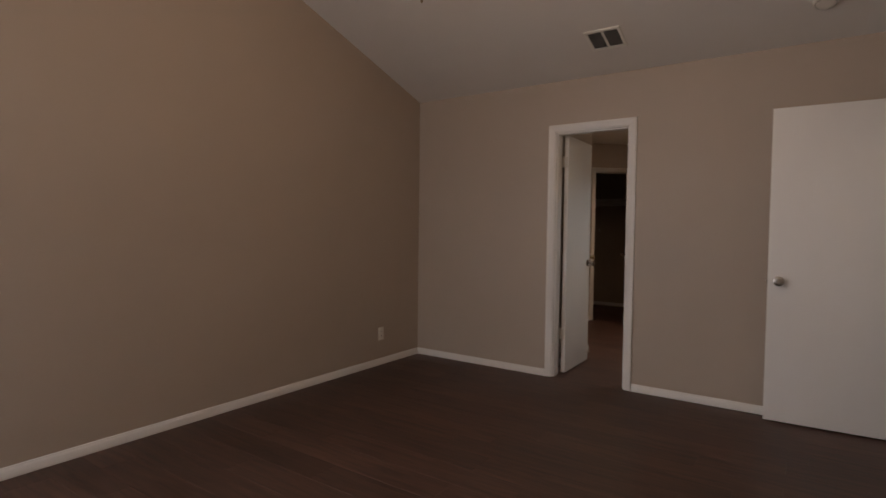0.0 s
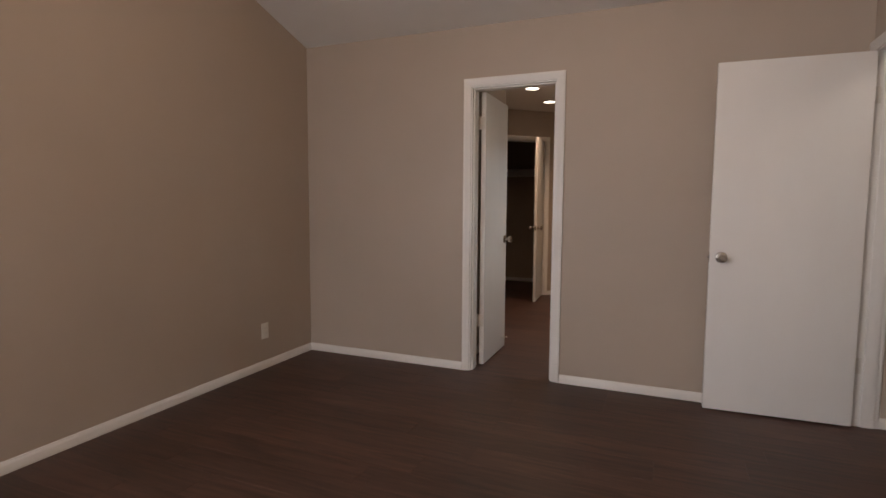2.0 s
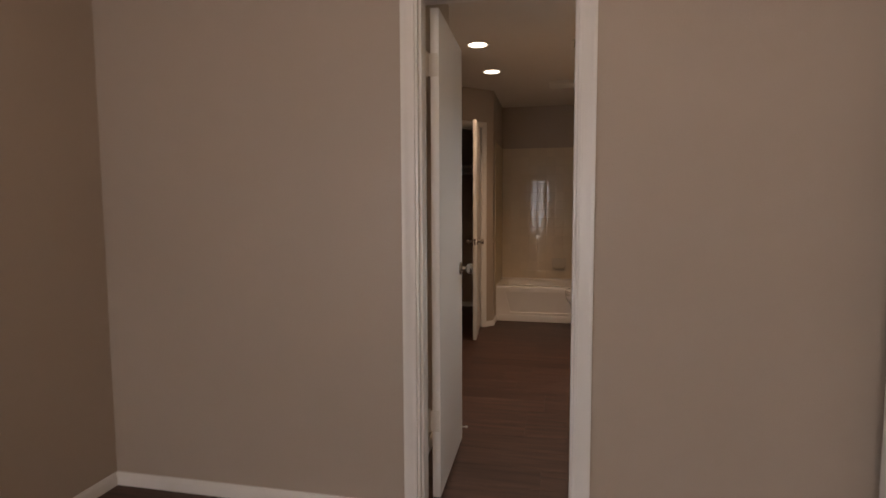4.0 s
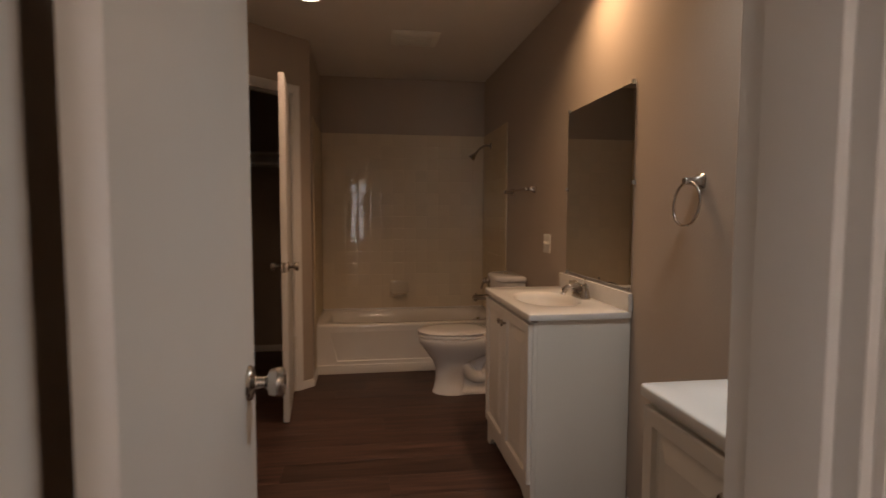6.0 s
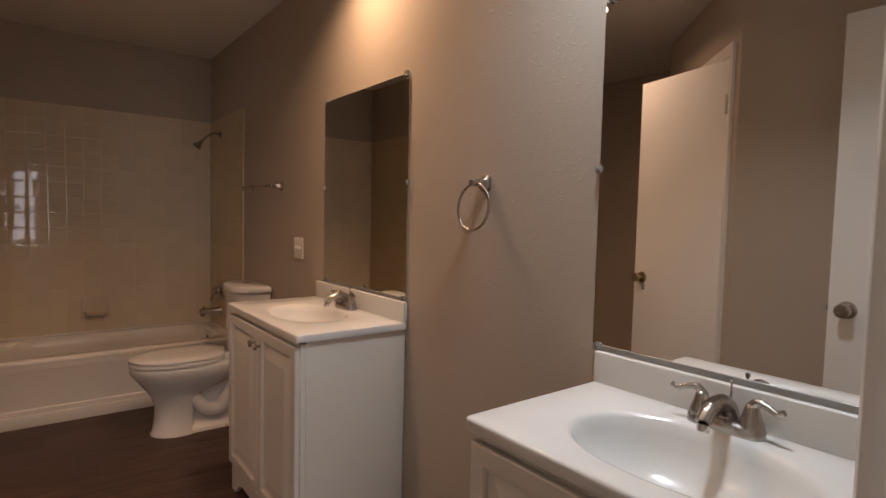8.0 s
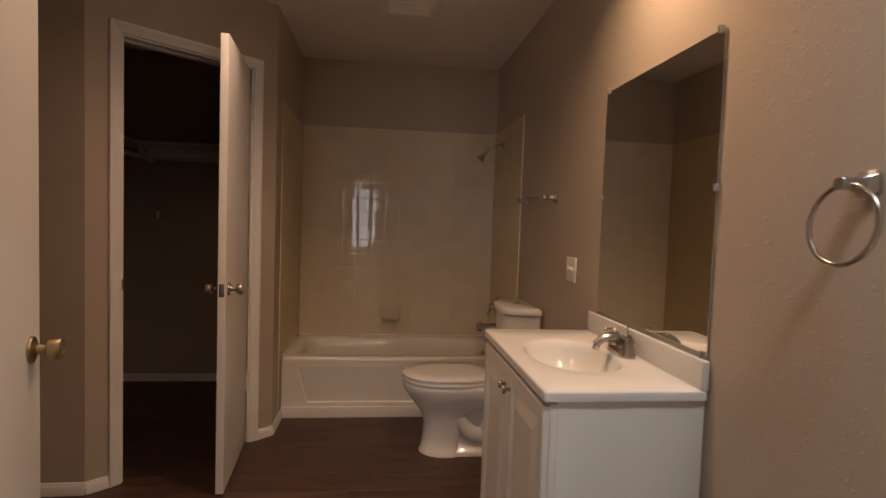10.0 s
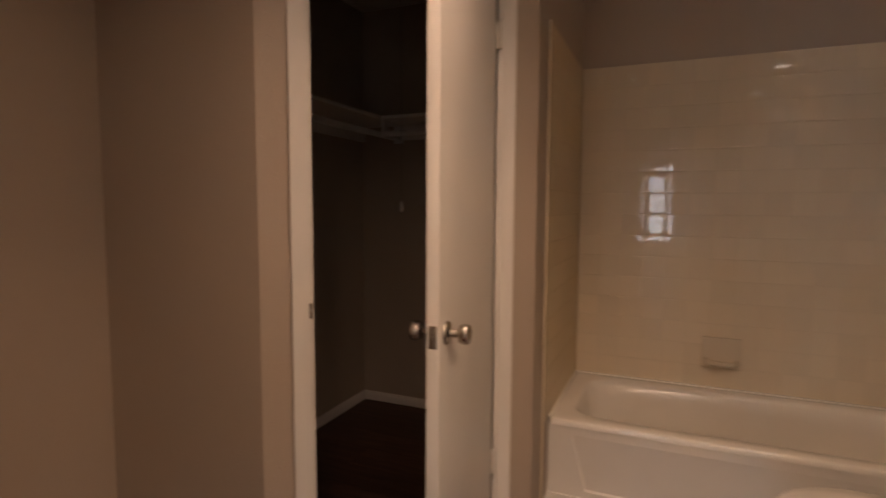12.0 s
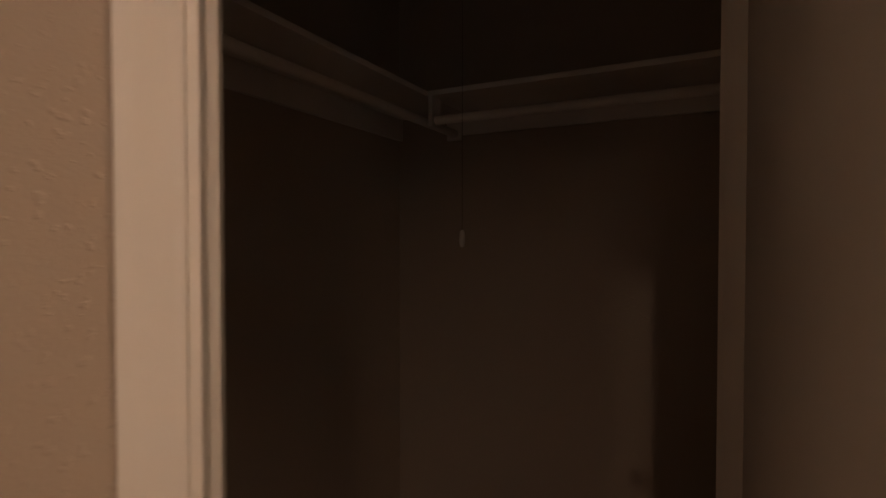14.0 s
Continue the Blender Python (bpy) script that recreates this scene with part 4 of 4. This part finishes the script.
def register(name, m, w, d, label, two=False, slats=9):
    """A metal supply register: frame, dark sheet painting the duct's shade, and slanted slats; local z points down into
    the room.
    """
    top = thing(name, m.translation, label, "air vent")
    r = m.to_3x3().to_4x4()
    bm = bmesh.new()
    f = 0.022
    for b in ((-w / 2, w / 2, -d / 2, -d / 2 + f), (-w / 2, w / 2, d / 2 - f, d / 2), (-w / 2, -w / 2 + f, -d / 2 + f, d / 2 - f), (w / 2 - f, w / 2, -d / 2 + f, d / 2 - f)):
        soft_box(bm, b[0], b[1], b[2], b[3], 0.0, 0.010, 0.003)
    part("frame", bm, PLASTIC, top, m=r)
    bm = bmesh.new()
    box(bm, -w / 2 + f, w / 2 - f, -d / 2 + f, d / 2 - f, 0.0003, 0.0012)
    part("backing", bm, DARK, top, m=r)
    if two:
        bm = bmesh.new()
        soft_box(bm, -0.008, 0.008, -d / 2 + f, d / 2 - f, 0.001, 0.010, 0.002)
        part("divider", bm, PLASTIC, top, m=r)
    for i in range(slats):
        y = -d / 2 + f + (d - 2 * f) * (i + 0.5) / slats
        bm = bmesh.new()
        box(bm, -w / 2 + f, w / 2 - f, -0.0075, 0.0075, -0.0006, 0.0006, Matrix.Translation((0, y, 0.006)) @ Matrix.Rotation(radians(38), 4, "X"))
        part("slat", bm, SLAT, top, m=r)


SLAT, _, _ = shader("vent_slat_paint", (0.62, 0.58, 0.54), 0.6)
ROOM[0] = HOME
tilt = math.degrees(math.atan(SLOPE))
vx, vy = 0.232, -0.370
register("ceiling_vent", Matrix.Translation((vx, vy, H_BED - SLOPE * vy)) @ Matrix.Rotation(radians(180 - tilt), 4, "X"), 0.25, 0.225, "off-white metal air vent with dark louvres in the sloped ceiling", True, 9)
ROOM[0] = BATH
register("ceiling_vent", Matrix.Translation((0.415, 2.21, H_BATH)) @ Matrix.Rotation(radians(180), 4, "X") @ Matrix.Rotation(radians(90), 4, "Z"), 0.25, 0.16, "white metal air vent with dark slots in the bathroom ceiling", False, 7)


def exhaust_fan():
    top = thing("exhaust_fan", (0.323, 3.53, H_BATH), "off-white bathroom exhaust fan grille in the ceiling", "exhaust fan")
    bm = bmesh.new()
    rings(bm, [oval(0, 0, 0.165, 0.150, 0.0, 14, 48), oval(0, 0, 0.165, 0.150, -0.006, 14, 48), oval(0, 0, 0.150, 0.135, -0.018, 12, 48), oval(0, 0, 0.140, 0.125, -0.020, 12, 48)])
    part("grille_cover", bm, PLASTIC, top, smooth=0.5)
    for i in range(6):
        bm = bmesh.new()
        y = -0.085 + 0.034 * i
        soft_box(bm, -0.115, 0.115, y - 0.004, y + 0.004, -0.026, -0.0195, 0.002)
        part("grille_slat", bm, PLASTIC, top)


exhaust_fan()
ROOM[0] = HOME
sx, sy = 1.488, -0.342
top = thing("smoke_detector", (sx, sy, H_BED - SLOPE * sy), "off-white round smoke detector on the ceiling", "smoke detector")
top.rotation_euler = (radians(180 - tilt), 0, 0)
bm = bmesh.new()
lathe(bm, [(0.066, 0), (0.066, 0.012), (0.060, 0.024), (0.045, 0.032), (0.030, 0.034), (0.001, 0.034)], 36)
part("detector_body", bm, PLASTIC, top, smooth=0.5)
bm = bmesh.new()
lathe(bm, [(0.052, 0.026), (0.0525, 0.0285), (0.050, 0.0295), (0.049, 0.028)], 36)
part("vent_ring", bm, DARK, top)

# ---- ceiling fan: only its pull chains hang into view ----


def ceiling_fan():
    fx, fy = 0.30, -2.57
    zc = H_BED - SLOPE * fy
    top = thing("ceiling_fan", (fx, fy, zc), "white ceiling fan with brass pull chains, at rest", "ceiling fan")
    bm = bmesh.new()
    lathe(bm, [(0.065, 0.015), (0.065, -0.02), (0.04, -0.06), (0.013, -0.065), (0.013, -0.42), (0.03, -0.425), (0.10, -0.44), (0.11, -0.49), (0.10, -0.54), (0.05, -0.555), (0.001, -0.555)], 32)
    part("motor_housing", bm, PLASTIC, top, smooth=0.7)
    bm = bmesh.new()
    lathe(bm, [(0.05, -0.555), (0.055, -0.570), (0.12, -0.580), (0.135, -0.600), (0.11, -0.630), (0.05, -0.645), (0.001, -0.648)], 32)
    part("light_bowl", bm, PORCELAIN, top, smooth=0.9)
    for k in range(5):
        a = radians(36 + 72 * k)
        bm = bmesh.new()
        soft_box(bm, 0.15, 0.62, -0.065, 0.065, -0.004, 0.004, 0.003)
        soft_box(bm, 0.09, 0.20, -0.018, 0.018, -0.010, -0.004, 0.002)
        part("blade", bm, DOOR, top, m=Matrix.Translation((0, 0, -0.505)) @ Matrix.Rotation(a, 4, "Z") @ Matrix.Rotation(radians(12), 4, "X"))
    for dx, dy, ln in ((-0.030, 0.03, 0.481), (0.0, -0.03, 0.562)):
        bm = bmesh.new()
        z0 = -0.637
        count = int((ln + 0.01) / 0.009)
        for i in range(count):
            bmesh.ops.create_icosphere(bm, subdivisions=1, radius=0.0032, matrix=Matrix.Translation((dx, dy, z0 - 0.009 * i)))
        tube(bm, [(dx, dy, z0), (dx, dy, z0 - 0.009 * count)], 0.0012, 6)
        ch = part("pull_chain", bm, BRASS, top, "brass bead pull chain")
        bm = bmesh.new()
        lathe(bm, [(0.002, 0), (0.005, -0.006), (0.006, -0.030), (0.004, -0.042), (0.001, -0.044)], 14, Matrix.Translation((dx, dy, z0 - 0.009 * count)))
        part("pull_knob", bm, BRASS, ch)


ceiling_fan()

# ---- closet ----
ROOM[0] = BATH


def closet_shelf(p0, p1, side, label):
    """A painted shelf on a cleat with a hanging rod below, along the wall line p0-p1."""
    d = Vector(p1) - Vector(p0)
    m = axes((0, 0), d, Vector((d.y, -d.x)) * side)
    top = thing("closet_shelf", (*p0, 1.785), label, "shelf", "closet shelves")
    L = d.length
    bm = bmesh.new()
    soft_box(bm, 0.0, L, 0.0, 0.295, 0.0, 0.019, 0.003)
    part("shelf_board", bm, TRIM, top, m=m)
    bm = bmesh.new()
    soft_box(bm, 0.0, L, 0.0, 0.019, -0.088, -0.0005, 0.003)
    part("cleat", bm, TRIM, top, m=m)
    bm = bmesh.new()
    tube(bm, [(0.002, 0.27, -0.082), (L - 0.002, 0.27, -0.082)], 0.016, 18)
    part("hanging_rod", bm, TRIM, top, m=m)
    for s in (0.012, L - 0.012):
        bm = bmesh.new()
        soft_box(bm, s - 0.008, s + 0.008, 0.235, 0.300, -0.108, -0.0005, 0.003)
        part("rod_bracket", bm, TRIM, top, m=m)


closet_shelf((B_W + 0.002, 3.16), (B_W + 0.002, C_N - 0.004), 1, "white painted closet shelf with hanging rod on the side wall")
closet_shelf((B_W + 0.300, C_N - 0.002), (-0.525, C_N - 0.002), 1, "white painted closet shelf with hanging rod on the back wall")

top = thing("pull_cord", (-1.360, 4.458, 2.505), "white pull cord hanging in the dark closet", "pull cord")
bm = bmesh.new()
lathe(bm, [(0.030, 0), (0.030, -0.02), (0.02, -0.03), (0.001, -0.03)], 20)
part("lamp_base", bm, PLASTIC, top)
bm = bmesh.new()
tube(bm, [(0, 0, -0.02), (0, 0, -1.20)], 0.0006, 6)
part("cord", bm, DARK, top)
bm = bmesh.new()
lathe(bm, [(0.004, 0), (0.008, -0.008), (0.010, -0.038), (0.007, -0.056), (0.001, -0.058)], 14, Matrix.Translation((0, 0, -1.190)))
part("pull_bell", bm, PLASTIC, top)

# ---- wall tile, piece by piece ----
PITCH, GAP = 0.1083, 0.0024
TILE_Z0, TILE_TOP = 0.400, 2.004


def tile_mesh(w, h, mat):
    bm = bmesh.new()
    r, t = 0.0016, 0.0026
    loops = [[(-w / 2, 0, -h / 2), (w / 2, 0, -h / 2), (w / 2, 0, h / 2), (-w / 2, 0, h / 2)]]
    for inset, y in ((0.0, t - r), (r * 0.4, t - r * 0.45), (r, t - 0.00030), (0.006, t - 0.00006), (0.012, t)):
        a, b = w / 2 - inset, h / 2 - inset
        loops.append([(-a, y, -b), (a, y, -b), (a, y, b), (-a, y, b)])
    rings(bm, loops, cap0=False)
    return mesh_of(bm, "tile", mat, 0.05)


TILE_MESHES = {}


def tiled(name, p0, p1, side, label, mat):
    d = Vector(p1) - Vector(p0)
    out = Vector((d.y, -d.x)).normalized() * side
    L = d.length
    m = axes(p0, d, out)
    bm = bmesh.new()
    box(bm, 0, L, 0.0005, 0.0035, TILE_Z0, TILE_TOP)
    field = tagged(part(name, bm, GROUT if mat is TILE else GROUT_SHADED, m=m), label, "tiled wall", kind="structure")
    rng = random.Random(name)
    cols, rows = max(1, round(L / PITCH)), round((TILE_TOP - TILE_Z0) / PITCH)
    cw, rh = L / cols, (TILE_TOP - TILE_Z0) / rows
    key = (round(cw, 4), round(rh, 4), mat.name)
    if key not in TILE_MESHES:
        TILE_MESHES[key] = tile_mesh(cw - GAP, rh - GAP, mat)
    ang = math.atan2(out.y, out.x) - math.pi / 2
    for i in range(cols):
        for j in range(rows):
            ob = new("tile", TILE_MESHES[key])
            ob.parent = field
            p = Vector(p0) + d.normalized() * cw * (i + 0.5)
            ob.matrix_basis = (Matrix.Translation((p.x + out.x * 0.0022, p.y + out.y * 0.0022, TILE_Z0 + rh * (j + 0.5))) @ Matrix.Rotation(ang, 4, "Z")
                               @ Euler((rng.gauss(0, 0.0022), rng.gauss(0, 0.0006), rng.gauss(0, 0.0022))).to_matrix().to_4x4())


tiled("tiled_wall_back", (P3B.x + 0.008, B_N), (B_E - 0.008, B_N), 1, "glossy cream square ceramic tile behind the tub", TILE)
# both tub ends carry their shade in the tile colour
tiled("tiled_wall_faucet", (B_E, 3.868), (B_E, B_N), -1, "satin square ceramic tile beside the shower fittings, shade put into its tan colour", TILE_SHADED)
tiled("tiled_wall_side", (P3B.x, 3.887), (P3B.x, B_N), 1, "satin square ceramic tile at the tub end, shade put into its tan colour", TILE_SHADED)
for x, y0, sgn in ((B_E, 3.868, -1), (P3B.x, 3.887, 1)):
    bm = bmesh.new()
    xa, xb = sorted((x, x + sgn * 0.009))
    soft_box(bm, xa, xb, y0 - 0.014, y0 + 0.001, 0.09, TILE_TOP, 0.003)
    tagged(part("trim", bm, BULLNOSE), "cream bullnose strip at the tile edge", "trim", kind="structure")

# ---- floor, plank by plank ----
ROOM[0] = HOME
FX0, FX1, FY0, FY1 = B_W - 0.06, 3.08, Y_S - 0.05, C_N + 0.02
bm = bmesh.new()
box(bm, FX0, FX1, FY0, FY1, -0.02, -0.0035)
floor = tagged(part("floor", bm, SUBFLOOR), "dark brown wood-look vinyl plank floor", "floor", kind="structure")
PLANK_MESHES = {}


def plank_mesh(length, width):
    key = (round(length, 2), width)
    if key not in PLANK_MESHES:
        bm = bmesh.new()
        a, b, c = length / 2 - 0.0001, width / 2 - 0.0001, 0.0009
        loops = [[(-a, -b, -0.004), (a, -b, -0.004), (a, b, -0.004), (-a, b, -0.004)], [(-a, -b, -0.0010), (a, -b, -0.0010), (a, b, -0.0010), (-a, b, -0.0010)],
                 [(-a + c, -b + c, 0.0), (a - c, -b + c, 0.0), (a - c, b - c, 0.0), (-a + c, b - c, 0.0)]]
        rings(bm, loops, cap0=False)
        PLANK_MESHES[key] = mesh_of(bm, "plank", PLANK, 0.2)
    return PLANK_MESHES[key]


rng = random.Random(5)
PW, PL = 0.182, 1.22
rows = math.ceil((FY1 - FY0) / PW)
for j in range(rows):
    x = FX0 - rng.randint(2, 12) * 0.1
    while x < FX1:
        a, b = max(x, FX0), min(x + PL, FX1)
        if b - a > 0.05:
            ob = new("plank", plank_mesh(b - a, PW))
            ob.parent = floor
            ob.location = ((a + b) / 2, FY0 + PW * (j + 0.5), 0)
        x += PL
